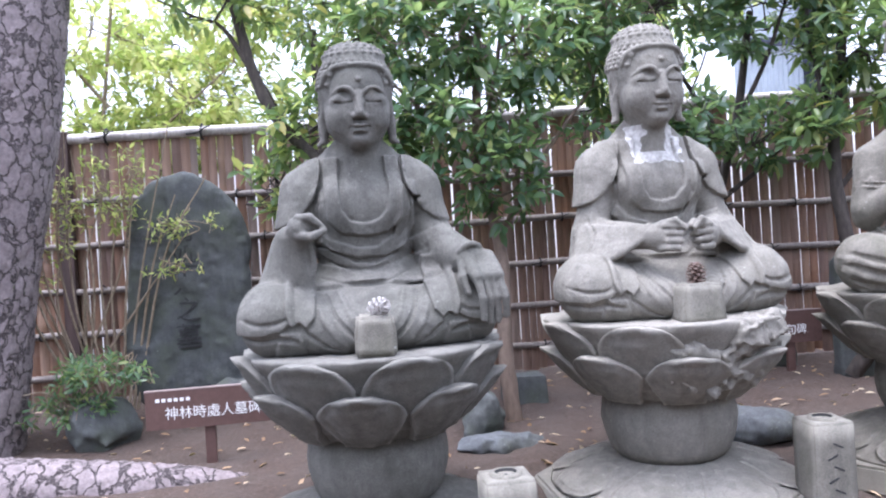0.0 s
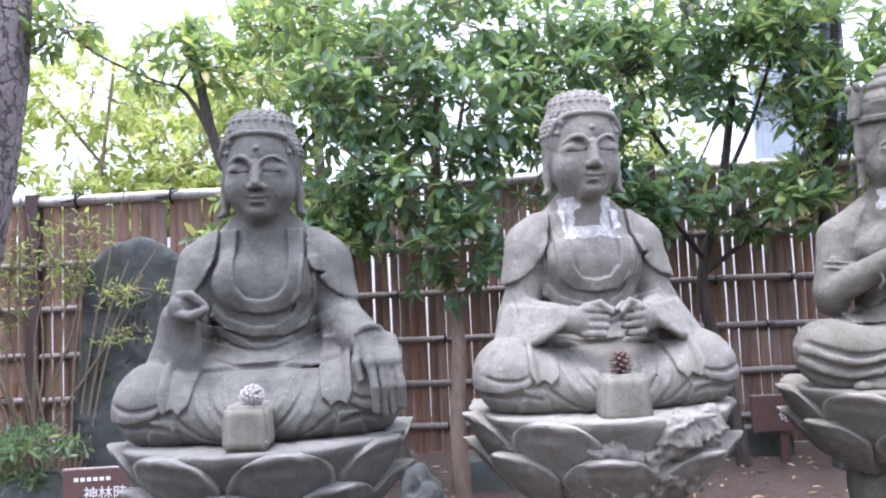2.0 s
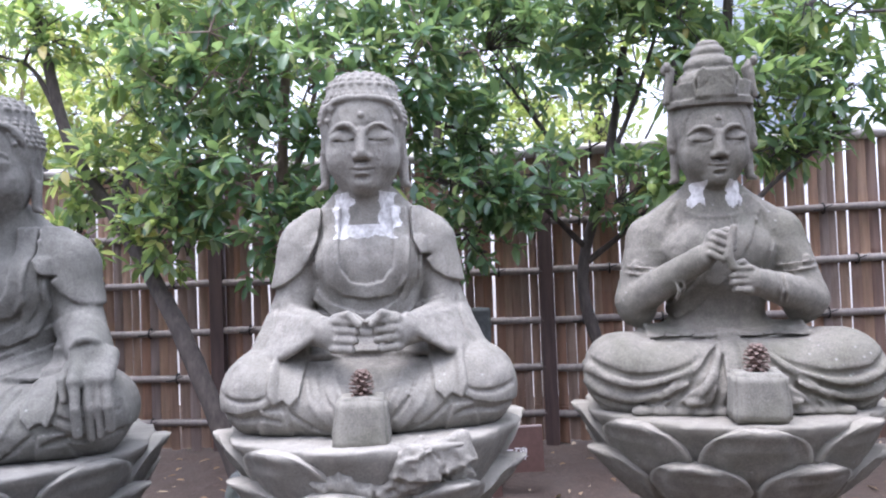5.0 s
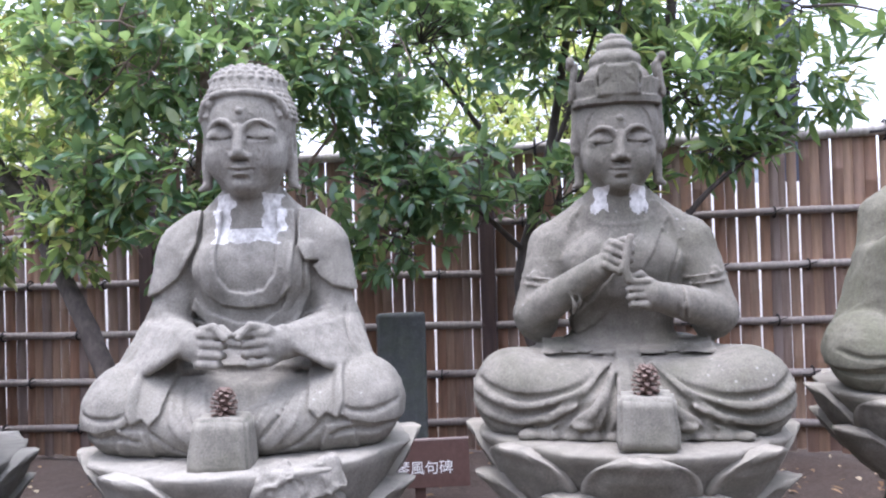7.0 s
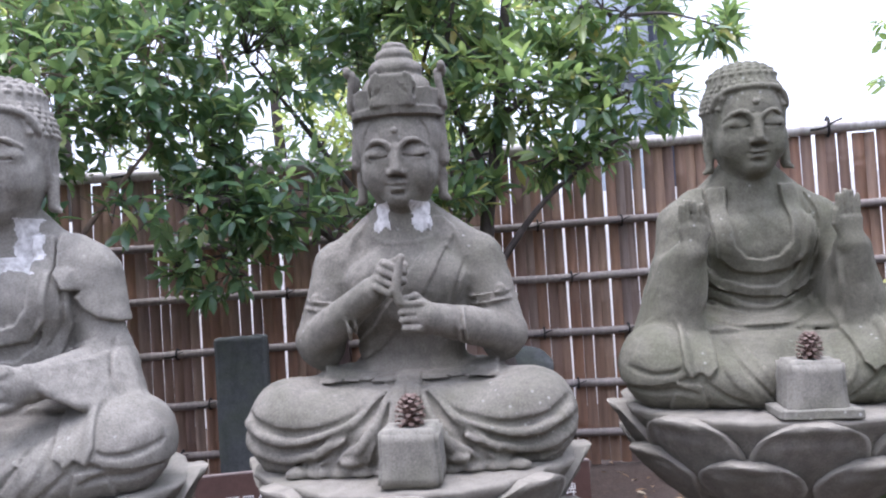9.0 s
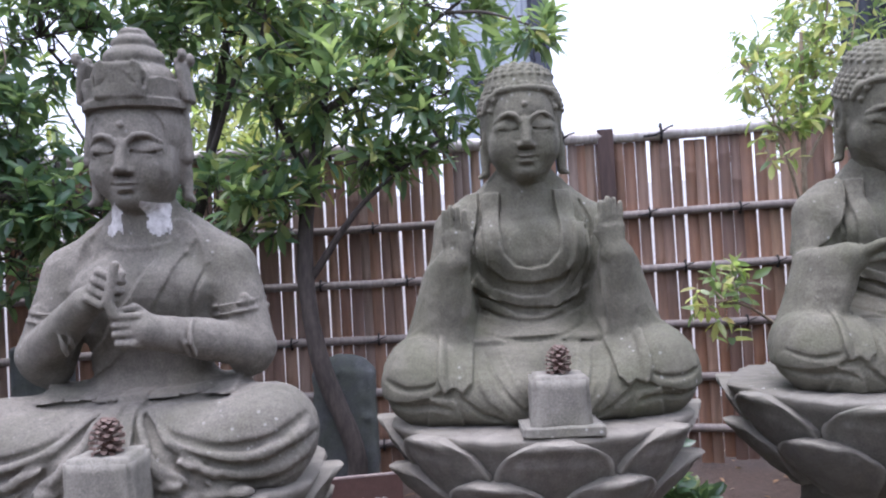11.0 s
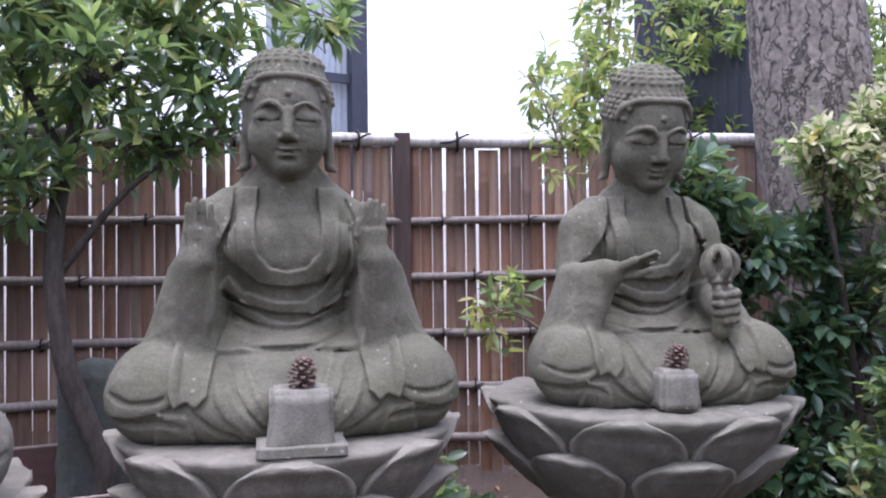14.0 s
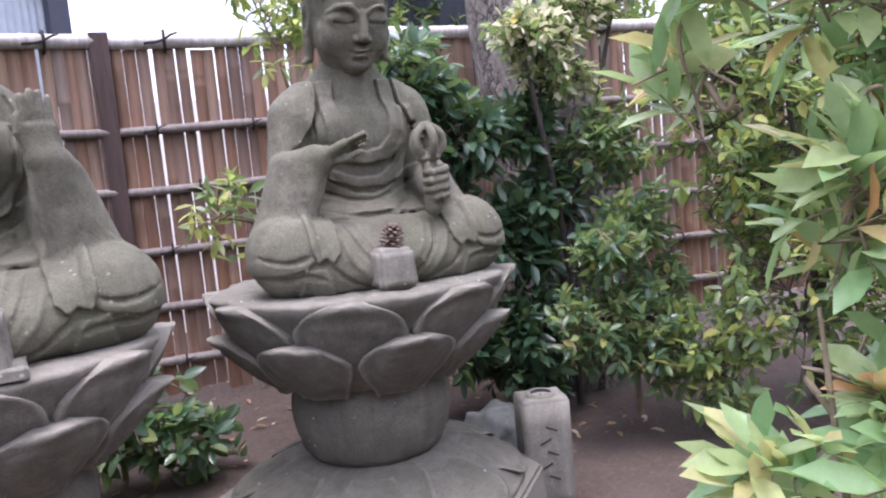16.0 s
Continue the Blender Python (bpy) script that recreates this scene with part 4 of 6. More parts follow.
def knee_cloth(c, kind):
    for s in (-1, 1):
        # cloth drawn tight over the knee, a turned-back flap beside it
        c.layer(mirrored([(0.335, 0.40), (0.62, 0.40), (0.62, 0.095), (0.46, 0.088), (0.375, 0.105), (0.335, 0.13)], s), 0.012)
        c.layer(mirrored([(0.235, 0.36), (0.345, 0.36), (0.355, 0.17), (0.335, 0.118), (0.30, 0.135), (0.275, 0.115), (0.24, 0.15), (0.228, 0.25)], s), 0.019)
        c.layer(mirrored([(0.30, 0.095), (0.38, 0.10), (0.40, 0.0), (0.27, 0.0)], s), 0.010)
        c.drape([(s * 0.54, 0.158), (s * 0.47, 0.135), (s * 0.40, 0.135), (s * 0.36, 0.148)], 0.0065, 0.008, True)
        c.drape([(s * 0.545, 0.085), (s * 0.46, 0.068), (s * 0.38, 0.075), (s * 0.31, 0.06)], 0.0085, 0.008, True)
        # folds that gather towards the middle of the lap
        c.drape([(s * 0.225, 0.20), (s * 0.19, 0.11), (s * 0.11, 0.03)], 0.009, 0.012)
        c.drape([(s * 0.19, 0.23), (s * 0.145, 0.13), (s * 0.06, 0.04)], 0.007, 0.008, True)
        c.drape([(s * 0.14, 0.24), (s * 0.10, 0.15), (s * 0.03, 0.06)], 0.009, 0.012)
        c.drape([(s * 0.28, 0.10), (s * 0.21, 0.045), (s * 0.13, 0.012)], 0.007, 0.008, True)


HEAD_CURLS = carve_head(False, 11)
HEAD_CROWN = carve_head(True, 12)


def statue(kind, x, y, z, yaw, size, mat, chin, nod, label, seed, mortar=None, head_size=1.0, slim=1.0, tall=1.0, wide=1.0):
    hv, hf = HEAD_CROWN if kind == "crowned" else HEAD_CURLS
    bv, bf = carve_body(kind, seed)
    bv = bv * np.array((wide, 1.0, 1.0))
    R = np.array(Matrix.Rotation(radians(nod), 3, "X"))
    hv = (hv * head_size * np.array((slim, 0.97, 1.0))) @ R.T + np.array((0, 0.0 + 0.02 * nod / 15, chin))
    v, f = joined([(bv, bf), (hv, hf)])
    up = np.clip(v[:, 2] - 0.24, 0, None)
    w = v.copy()
    w[:, 2] += np.clip(up, 0, chin - 0.24) * (tall - 1)
    me = raw_mesh("statue", w * size, f, mat)
    if mortar:
        me.materials.append(MORTAR)
        z0, z1, x0, x1, gap = mortar
        cen = v[f].mean(1)
        wx, wz = abs(cen[:, 0]), cen[:, 2]
        rag = 0.004 * np.sin(cen[:, 0] * 130) + 0.006 * np.sin(cen[:, 0] * 57 + 2) + 0.005 * np.sin(cen[:, 2] * 110 + 1) + 0.006 * np.sin(cen[:, 2] * 43 + cen[:, 0] * 31)
        white = (wx + rag < x1) & (wx - rag > x0) & (wz + rag > z0) & (wz < z1) & (cen[:, 1] < 0.03) & ~((wx + rag < 0.05) & (wz > gap))
        me.polygons.foreach_set("material_index", white.astype(np.int32))
    ob = new("stone_statue", me)
    ob.matrix_world = pose(x, y, z, 0, 0, yaw)
    return tagged(ob, label, "statue", "row of seated statues")


STATUES = [
    # kind, x, y, rim height, yaw, size, material, chin, nod, head, slimness, tallness, width, label, mortar
    ("knee", 0.305, 3.385, 0.86, 4, 1.06, STONE_DARK, 0.82, 4, 1.05, 0.95, 1.03, 0.97, "dark grey stone seated statue, one hand on its knee", None),
    ("lap", 1.745, 3.56, 0.885, 3, 1.05, STONE_PALE, 0.84, 4, 1.10, 0.95, 1.07, 0.98, "pale grey stone seated statue, hands joined in its lap", (0.67, 0.84, -1, 0.125, 0.72)),
    ("crowned", 3.14, 3.43, 0.93, -9, 0.99, STONE_MID, 0.84, 5, 0.98, 0.98, 1.02, 1.00, "grey stone crowned seated statue with crossed forearms", (0.755, 0.85, 0.045, 0.10, 0.9)),
    ("raised", 4.43, 3.465, 1.02, -13, 0.97, STONE_GREEN, 0.825, 4, 1.0, 0.94, 1.01, 0.98, "mossy grey stone seated statue with both hands raised", None),
    ("bell", 5.70, 3.22, 1.05, -18, 0.91, STONE_GREEN, 0.84, 18, 1.09, 0.95, 1.01, 0.92, "mossy grey stone seated statue holding a hand bell", None),
]
for k, (kind, x, y, z, yaw, size, mat, chin, nod, head, slim, tall, wide, label, mortar) in enumerate(STATUES):
    statue(kind, x, y, z, yaw, size, mat, chin, nod, label, 30 + 5 * k, mortar, head, slim, tall, wide)


# ---- lotus pedestals ----
def revolve(profile, sides, wobble, seed):
    r = np.random.default_rng(seed)
    a = np.linspace(0, 2 * np.pi, sides, endpoint=False)
    P = np.asarray(profile, float)
    v = np.stack([np.outer(P[:, 0], np.cos(a)), np.outer(P[:, 0], np.sin(a)), np.repeat(P[:, 1:2], sides, 1)], -1)
    v += wobble * r.standard_normal(v.shape)
    n = len(P)
    i, j = np.meshgrid(np.arange(n - 1), np.arange(sides), indexing="ij")
    f = np.stack([i * sides + j, i * sides + (j + 1) % sides, (i + 1) * sides + (j + 1) % sides, (i + 1) * sides + j], -1).reshape(-1, 4)
    return v.reshape(-1, 3), f


def petal_mesh(name, radius, z0, z1, half, bulge, out, border, point, mat, seed, back=0.05, flare=0.0):
    """One petal shell on a round body: radius(z) is the body's outline."""
    nu, nv = 17, 18
    rows = []
    for layer in (0, 1):
        for iv in range(nv):
            v = iv / (nv - 1)
            for iu in range(nu):
                s = -1 + 2 * iu / (nu - 1)
                w = half * (0.62 + 0.38 * min(1, v * 1.7)) * max(0.06, 1 - v ** 4) ** 0.5 if point == 0 else half * (0.6 + 0.4 * min(1, v * 1.8)) * (1 - 0.16 * v ** 4)
                top = z1 - (point * (abs(s) ** 1.6) * (z1 - z0) * 0.25 * v ** 3 if point else 0)
                z = z0 + (top - z0) * v
                r = radius(z) + out + bulge * (1 - s * s) * (0.25 + 0.75 * math.sin(math.pi * min(1, v * 0.62 + 0.1))) * (1 - 0.75 * v ** 5) + flare * v ** 2 * (1 - 0.45 * s * s)
                if border:
                    e = max(abs(s), v ** 1.5) if v < 0.97 else 0.9
                    r += 0.010 * max(0, (e - 0.82) / 0.18) - 0.010 * max(0, 1 - abs(e - 0.77) / 0.06)
                if layer:
                    r = radius(z) - back
                a = s * w
                q = Vector((r * math.sin(a), -r * math.cos(a), z))
                q += noise.noise_vector(q * 14 + Vector((seed, 0, 0))) * 0.006 + noise.noise_vector(q * 45 + Vector((0, seed, 0))) * 0.003
                rows.append(tuple(q))
    f = []
    m = nu * nv
    for iv in range(nv - 1):
        for iu in range(nu - 1):
            a = iv * nu + iu
            f.append((a, a + 1, a + nu + 1, a + nu))
            f.append((m + a, m + a + nu, m + a + nu + 1, m + a + 1))
    for iu in range(nu - 1):
        a = (nv - 1) * nu + iu
        f.append((a, a + 1, m + a + 1, m + a))
        f.append((iu + 1, iu, m + iu, m + iu + 1))
    for iv in range(nv - 1):
        a = iv * nu
        f.append((a, a + nu, m + a + nu, m + a))
        a += nu - 1
        f.append((a + nu, a, m + a, m + a + nu))
    me = raw_mesh(name, rows, f, mat)
    flat = 2 * (nu - 1) * (nv - 1)
    me.polygons.foreach_set("use_smooth", np.arange(len(me.polygons)) < flat)
    return me


def pedestal(x, y, rim, yaw, s, phase, label, seed, broken=(), mat=None):
    mat = mat or STONE_BASE
    g = float(ground_z(x, y)) - 0.02
    root = thing("lotus_pedestal", pose(x, y, g, 0, 0, yaw), label, "pedestal", "lotus pedestals under the statues")
    H = rim - g
    zl = H - 0.35 * s
    body = lambda z: s * (0.315 + 0.225 * min(1, max(0, (z - zl) / (0.35 * s))) ** 0.72)
    n_side = 96
    prof = [(0.02, zl), (0.28 * s, zl)] + [(body(zl + (H - zl - 0.012) * t), zl + (H - zl - 0.012) * t) for t in np.linspace(0, 1, 12)] + [(0.53 * s, H), (0.4 * s, H + 0.002), (0.2 * s, H + 0.001), (0.01, H)]
    v, f = revolve(prof, n_side, 0.0022, seed)
    # the rim runs out to blunt tips between the petals and is chipped here and there
    turn = np.arctan2(v[:, 0], -v[:, 1]) - radians(phase + 22.5)
    chip = 0.55 * np.sin(turn * 13 + seed) + 0.45 * np.sin(turn * 29 + seed * 2)
    edge = np.clip((v[:, 2] - (H - 0.06)) / 0.05, 0, 1) * (np.hypot(v[:, 0], v[:, 1]) > 0.45 * s)
    v[:, :2] *= (1 + edge * (0.05 * (abs(np.cos(turn * 4)) ** 3 - 0.25) + 0.012 * chip))[:, None]
    child("lotus_bowl", raw_mesh("lotus_bowl", v, f, mat), root)
    uppers = [petal_mesh("upper_petal", body, zl + 0.05 * s, H - 0.004, 0.40, 0.022 * s, 0.008, True, 0, mat, seed + q, 0.07, 0.040 * s) for q in range(3)]
    lowers = [petal_mesh("lower_petal", body, zl - 0.012, zl + 0.215 * s, 0.40, 0.03 * s, 0.026, True, 0, mat, seed + 9 + q, 0.06, 0.07 * s) for q in range(3)]
    for k in range(8):
        if k not in broken:
            child("upper_petal", uppers[k % 3], root, m=pose(0, 0, 0, 0, 0, phase + 45 * k))
        child("lower_petal", lowers[k % 3], root, m=pose(0, 0, 0, 0, 0, phase + 22.5 + 45 * k))
    # drum and spreading foot
    zd = zl - 0.30 * s
    prof = [(0.24 * s, zl + 0.01), (0.285 * s, zl)] + [(s * (0.285 + 0.025 * math.sin(math.pi * t) - 0.035 * t * t), zl - (zl - zd) * t) for t in np.linspace(0.05, 0.9, 12)] + [(0.235 * s, zd), (0.1, zd - 0.005)]
    v, f = revolve(prof, n_side, 0.002, seed + 1)
    child("drum", raw_mesh("drum", v, f, mat), root, "plain barrel-shaped stone drum")
    zp = max(0.05, zd - 0.15 * s)
    foot = lambda z: s * (0.56 - 0.27 * min(1, max(0, (z - zp) / max(0.01, zd - zp))) ** 1.5)
    prof = [(0.02, zp - 0.002)] + [(foot(zp + (zd - zp) * t), zp + (zd - zp) * t) for t in np.linspace(0, 1, 10)] + [(0.02, zd + 0.002)]
    v, f = revolve(prof, n_side, 0.002, seed + 2)
    child("lotus_foot", raw_mesh("lotus_foot", v, f, mat), root)
    fp = petal_mesh("foot_petal", lambda z: foot(zp + zd - z), zp + 0.01, zd - 0.015, 0.36, 0.03 * s, 0.012, True, 0, mat, seed + 20)
    for vv in fp.vertices:
        vv.co.z = zp + zd - vv.co.z
    fp.flip_normals()
    for k in range(8):
        child("foot_petal", fp, root, m=pose(0, 0, 0, 0, 0, phase + 45 * k))
    bm = bmesh.new()
    bmesh.ops.create_cone(bm, cap_ends=True, segments=8, radius1=0.66 * s, radius2=0.64 * s, depth=zp)
    bmesh.ops.bevel(bm, geom=bm.edges[:], offset=0.012, segments=2, affect="EDGES")
    part("plinth", bm, mat, root, "eight-sided plinth", pose(0, 0, zp / 2, 0, 0, 22.5))
    if broken:
        # the snapped front edge: rough, stepped stone
        c = Clay((-0.3, -0.66, zl - 0.02), (0.45, -0.2, H + 0.03), 0.009)
        for q in range(26):
            r = np.random.default_rng(seed * 50 + q)
            a = radians(r.uniform(-22, 40))
            z = r.uniform(zl + 0.1, H - 0.045)
            rr = body(z) - 0.02
            c.box((rr * math.sin(a), -rr * math.cos(a), z), (r.uniform(0.05, 0.1), 0.05, r.uniform(0.03, 0.06)), 0.008, 0.006, (r.uniform(-25, 25), r.uniform(-50, 50), math.degrees(a)))
        c.wear(0.007, 0.04, seed)
        c.wear(0.005, 0.015, seed + 3)
        v, f = c.skin()
        child("broken_edge", raw_mesh("broken_edge", v, f, mat), root, "rough broken front edge")
    return root


PEDESTALS = [(0.305, 3.385, 0.86, 4, 1.06, 12, (), STONE_DARK), (1.75, 3.55, 0.885, 3, 1.07, 10, (0, 1), STONE_PALE), (3.14, 3.43, 0.93, -9, 1.0, 0, (), STONE_MID),
             (4.43, 3.465, 1.02, -13, 0.96, 0, (), STONE_MID), (5.665, 3.25, 1.05, -18, 0.98, 22, (), STONE_BASE)]
for k, (x, y, rim, yaw, s, phase, broken, mat) in enumerate(PEDESTALS):
    pedestal(x, y, rim - 0.002, yaw, s, phase, "weathered stone lotus pedestal with a broken front rim" if broken else "weathered stone lotus pedestal with carved petals", 60 + 7 * k, broken, mat)


# ---- offerings ----
def pine_cone(x, y, z, tilt, size, label, pale=False):
    root = thing("pine_cone", pose(x, y, z, tilt[0], tilt[1], 30), label, "pine cone", "pine cones on the blocks")
    v, f = revolve([(0.001, 0.0), (0.014, 0.004), (0.02, 0.02), (0.017, 0.045), (0.01, 0.068), (0.001, 0.08)], 10, 0.0, 1)
    stretch = np.array((1.0, 1.0, 1.3)) * size * 0.88
    child("core", raw_mesh("core", v * stretch, f, CONE), root)
    pieces = []
    for k in range(58):
        h = k / 58
        a = k * 2.39996
        r0, L = 0.012 * (1 - h * 0.5), 0.034 * math.sin(math.pi * (0.22 + 0.72 * h)) + 0.006
        up = -0.15 + 0.9 * h
        d = np.array((math.cos(a), math.sin(a), up))
        d /= np.linalg.norm(d)
        s = np.array((-math.sin(a), math.cos(a), 0))
        nrm = np.cross(s, d)
        o = np.array((r0 * math.cos(a), r0 * math.sin(a), 0.004 + 0.07 * h))
        w = 0.0085
        P = [o - s * w * 0.5, o + s * w * 0.5, o + d * L - s * w, o + d * L + s * w, o + d * L * 1.08 + nrm * 0.004]
        pts = np.array(P + [p - nrm * 0.004 for p in P[:4]])
        pieces.append((pts, np.array([(0, 1, 3), (0, 3, 2), (2, 3, 4), (5, 8, 6), (5, 7, 8), (7, 4, 8), (2, 4, 7), (3, 8, 4), (0, 2, 7), (0, 7, 5), (1, 6, 8), (1, 8, 3)])))
    v, f = joined(pieces)
    scales = tagged(child("scale_growth", raw_mesh("scale_growth", v * stretch, f, FROST if pale else CONE_TIP, False), root, "open woody scales"), kind="stuff")
    tagged(scales, kind="stuff")
    return root


BLOCKS = [
    # cone place, block size, seat height, statue yaw
    (0.325, 2.935, 0.862, 0.165, 0.165, 0.16, 4, 1), (1.75, 3.125, 0.86, 0.20, 0.16, 0.185, 3, 2), (3.10, 3.0, 0.932, 0.185, 0.15, 0.165, -9, 3),
    (4.366, 3.055, 1.022, 0.185, 0.15, 0.175, -13, 4), (5.55, 2.90, 1.052, 0.135, 0.12, 0.13, -18, 5)]
for x, y, z, sx, sy, sz, yaw, seed in BLOCKS:
    ob = thing("offering_block", pose(x, y, z, 0, 0, yaw + (seed * 37 % 9) - 4), "rough grey stone block set before a statue", "stone block", "offering blocks on the pedestals")
    part("block", rough_box(sx, sy, sz, 0.012, 0.007, 5, 0.08 + 0.03 * (seed % 3), seed), STONE_BLOCK, ob, smooth=True)
    if seed in (4,):
        part("foot_slab", rough_box(sx * 1.3, sy * 1.25, 0.028, 0.008, 0.006, 5, 0.0, seed + 9), STONE_BLOCK, ob, "flat slab under the block", smooth=True)
    if seed == 1:
        pine_cone(x, y, z + sz + 0.022, (75, 20), 0.95, "whitened pine cone lying on a stone block", True)
    else:
        pine_cone(x, y, z + sz - 0.004, (4 * seed - 10, 3), 1.02 if seed < 4 else 0.92, "brown open pine cone standing on a stone block")


# ---- lettering, signs, tablets ----
def lettering(name, body, size, mat, parent, m, depth=0.002, column=False):
    cu = bpy.data.curves.new(name, "FONT")
    cu.body = "\n".join(body) if column else body
    cu.size, cu.extrude, cu.align_x, cu.align_y = size, depth, "CENTER", "CENTER"
    tmp = new(name, cu)
    me = bpy.data.meshes.new_from_object(tmp.evaluated_get(bpy.context.evaluated_depsgraph_get()))
    bpy.data.objects.remove(tmp)
    me.materials.clear()
    me.materials.append(mat)
    return child(name, me, parent, "", m)


def sign(x, y, yaw, roll, w, h, zc, text, size, label, bars=0):
    g = float(ground_z(x, y))
    root = thing("wooden_sign", pose(x, y, g, 0, roll, yaw), label, "sign", "garden signs")
    part("board", rough_box(w, 0.022, h, 0.003, 0.0, 2), SIGN, root, "brown board", pose(0, 0, zc - h / 2))
    part("edge_strip", rough_box(w * 1.005, 0.026, 0.008, 0.002, 0.0, 2), SIGN_EDGE, root, "pale top edge", pose(0, 0, zc + h / 2))
    part("post", rough_box(0.06, 0.03, zc, 0.003, 0.0, 2), SIGN, root, "brown stake", pose(0, 0.026, -0.02))
    lettering("lettering", text, size, WHITE, root, pose(0.03, -0.012, zc - 0.025, 90, 0, 0))
    for k in range(bars):
        part("letter_bar", rough_box(0.022, 0.003, 0.02, 0.001, 0.0, 1), WHITE, root, "", pose(-w * 0.40 + k * 0.034, -0.0125, zc + h * 0.22))
    return root


sign(-0.665, 4.42, 2, 0, 0.70, 0.22, 0.33, "神林時處人墓碑", 0.078, "brown wooden sign with white painted characters before a tablet", 6)
sign(2.32, 4.9, 0, -1, 0.56, 0.26, 0.27, "琴風句碑", 0.08, "brown wooden sign with white characters beside the fence")
sign(3.45, 5.35, 3, 1, 0.48, 0.24, 0.34, "句碑", 0.085, "brown wooden sign with white characters near the fence")
sign(3.92, 4.75, -3, 0, 0.36, 0.24, 0.25, "句碑", 0.075, "low brown wooden sign before a small tablet")


def tablet(x, y, yaw, w, d, h, shape, label, text="", tsize=0.12, lean=0):
    """An upright memorial stone: rough, square or round-topped."""
    g = float(ground_z(x, y)) - 0.03
    root = thing("stone_tablet", pose(x, y, g, lean, 0, yaw), label, "memorial stone")
    c = Clay((-w / 2 - 0.06, -d / 2 - 0.06, -0.03), (w / 2 + 0.06, d / 2 + 0.06, h + 0.06), 0.014)
    if shape == "rough":
        for q, (cx, cz, rx, rz) in enumerate(((0, 0.3, 0.5, 0.36), (0.02, 0.62, 0.46, 0.4), (-0.1, 0.78, 0.3, 0.22), (0.12, 0.72, 0.34, 0.24))):
            c.ell((cx * w, 0, cz * h), (rx * w, d * 0.62, rz * h), 0.12)
        c.box((0, -d * 0.9, h * 0.5), (w, d * 0.5, h), 0.0, 0.02, cut=True)
        c.wear(0.012, 0.14, 5)
        c.wear(0.005, 0.04, 6)
    elif shape == "round":
        c.box((0, 0, h * 0.45), (w / 2, d / 2, h * 0.45), 0.03, 0.02)
        c.ell((0, 0, h * 0.86), (w * 0.5, d * 0.5, h * 0.13), 0.03)
        c.ell((0, -d * 0.55, h * 0.55), (w * 0.33, 0.02, h * 0.36), 0.01, cut=True)
        c.wear(0.004, 0.05, 7)
    else:
        c.box((0, 0, h / 2), (w / 2, d / 2, h / 2), 0.008, 0.01)
        c.wear(0.002, 0.05, 8)
    v, f = c.skin()
    child("slab", raw_mesh("slab", v, f, STONE_SLATE), root)
    if text:
        lettering("carved_lettering", text, tsize, CUT_SHADE, root, pose(0.0, -d * 0.405, h * 0.56, 90, 0, 0), 0.006, True)
    return root


tablet(-1.0, 5.55, 3, 0.92, 0.2, 1.72, "rough", "large rough slate tablet with cut characters before the fence", "時処人之墓", 0.19)
tablet(2.2, 5.55, 0, 0.31, 0.14, 1.06, "square", "dark square-topped slate tablet beside the fence")
tablet(3.86, 5.15, -8, 0.34, 0.16, 0.98, "round", "small round-topped dark memorial stone before the fence")


def rock(x, y, sx, sy, sz, mat, seed, label):
    c = Clay((-sx - 0.05, -sy - 0.05, -0.05), (sx + 0.05, sy + 0.05, sz + 0.08), 0.014)
    r = np.random.default_rng(seed)
    for q in range(5):
        c.ell((r.uniform(-0.4, 0.4) * sx, r.uniform(-0.4, 0.4) * sy, r.uniform(0.1, 0.5) * sz), (sx * r.uniform(0.45, 0.7), sy * r.uniform(0.45, 0.7), sz * r.uniform(0.35, 0.55)), 0.05)
    c.wear(0.016, 0.09, seed)
    c.wear(0.005, 0.03, seed + 1)
    v, f = c.skin()
    ob = new("rock", raw_mesh("rock", v, f, mat))
    ob.matrix_world = pose(x, y, float(ground_z(x, y)) - 0.02)
    return tagged(ob, label, "rock", "garden rocks")


rock(-1.45, 4.95, 0.24, 0.2, 0.36, STONE_SLATE, 1, "dark mossy garden rock on the soil")
rock(-0.55, 5.4, 0.5, 0.2, 0.34, STONE_SLATE, 2, "long dark footing stone under a tablet")
rock(1.0, 4.3, 0.30, 0.16, 0.09, STONE_BLUE, 3, "bluish grey rock behind the pedestals")
rock(2.45, 4.1, 0.3, 0.2, 0.2, STONE_BLUE, 4, "bluish grey flat rock between pedestals")
rock(0.95, 4.55, 0.16, 0.14, 0.4, STONE_SLATE, 5, "dark upright rock behind the pedestals")
rock(1.2, 3.2, 0.2, 0.3, 0.09, STONE_BLUE, 6, "flat bluish stepping stone on the soil")
rock(6.6, 3.5, 0.25, 0.2, 0.3, STONE_SLATE, 8, "dark rock among shrubs")


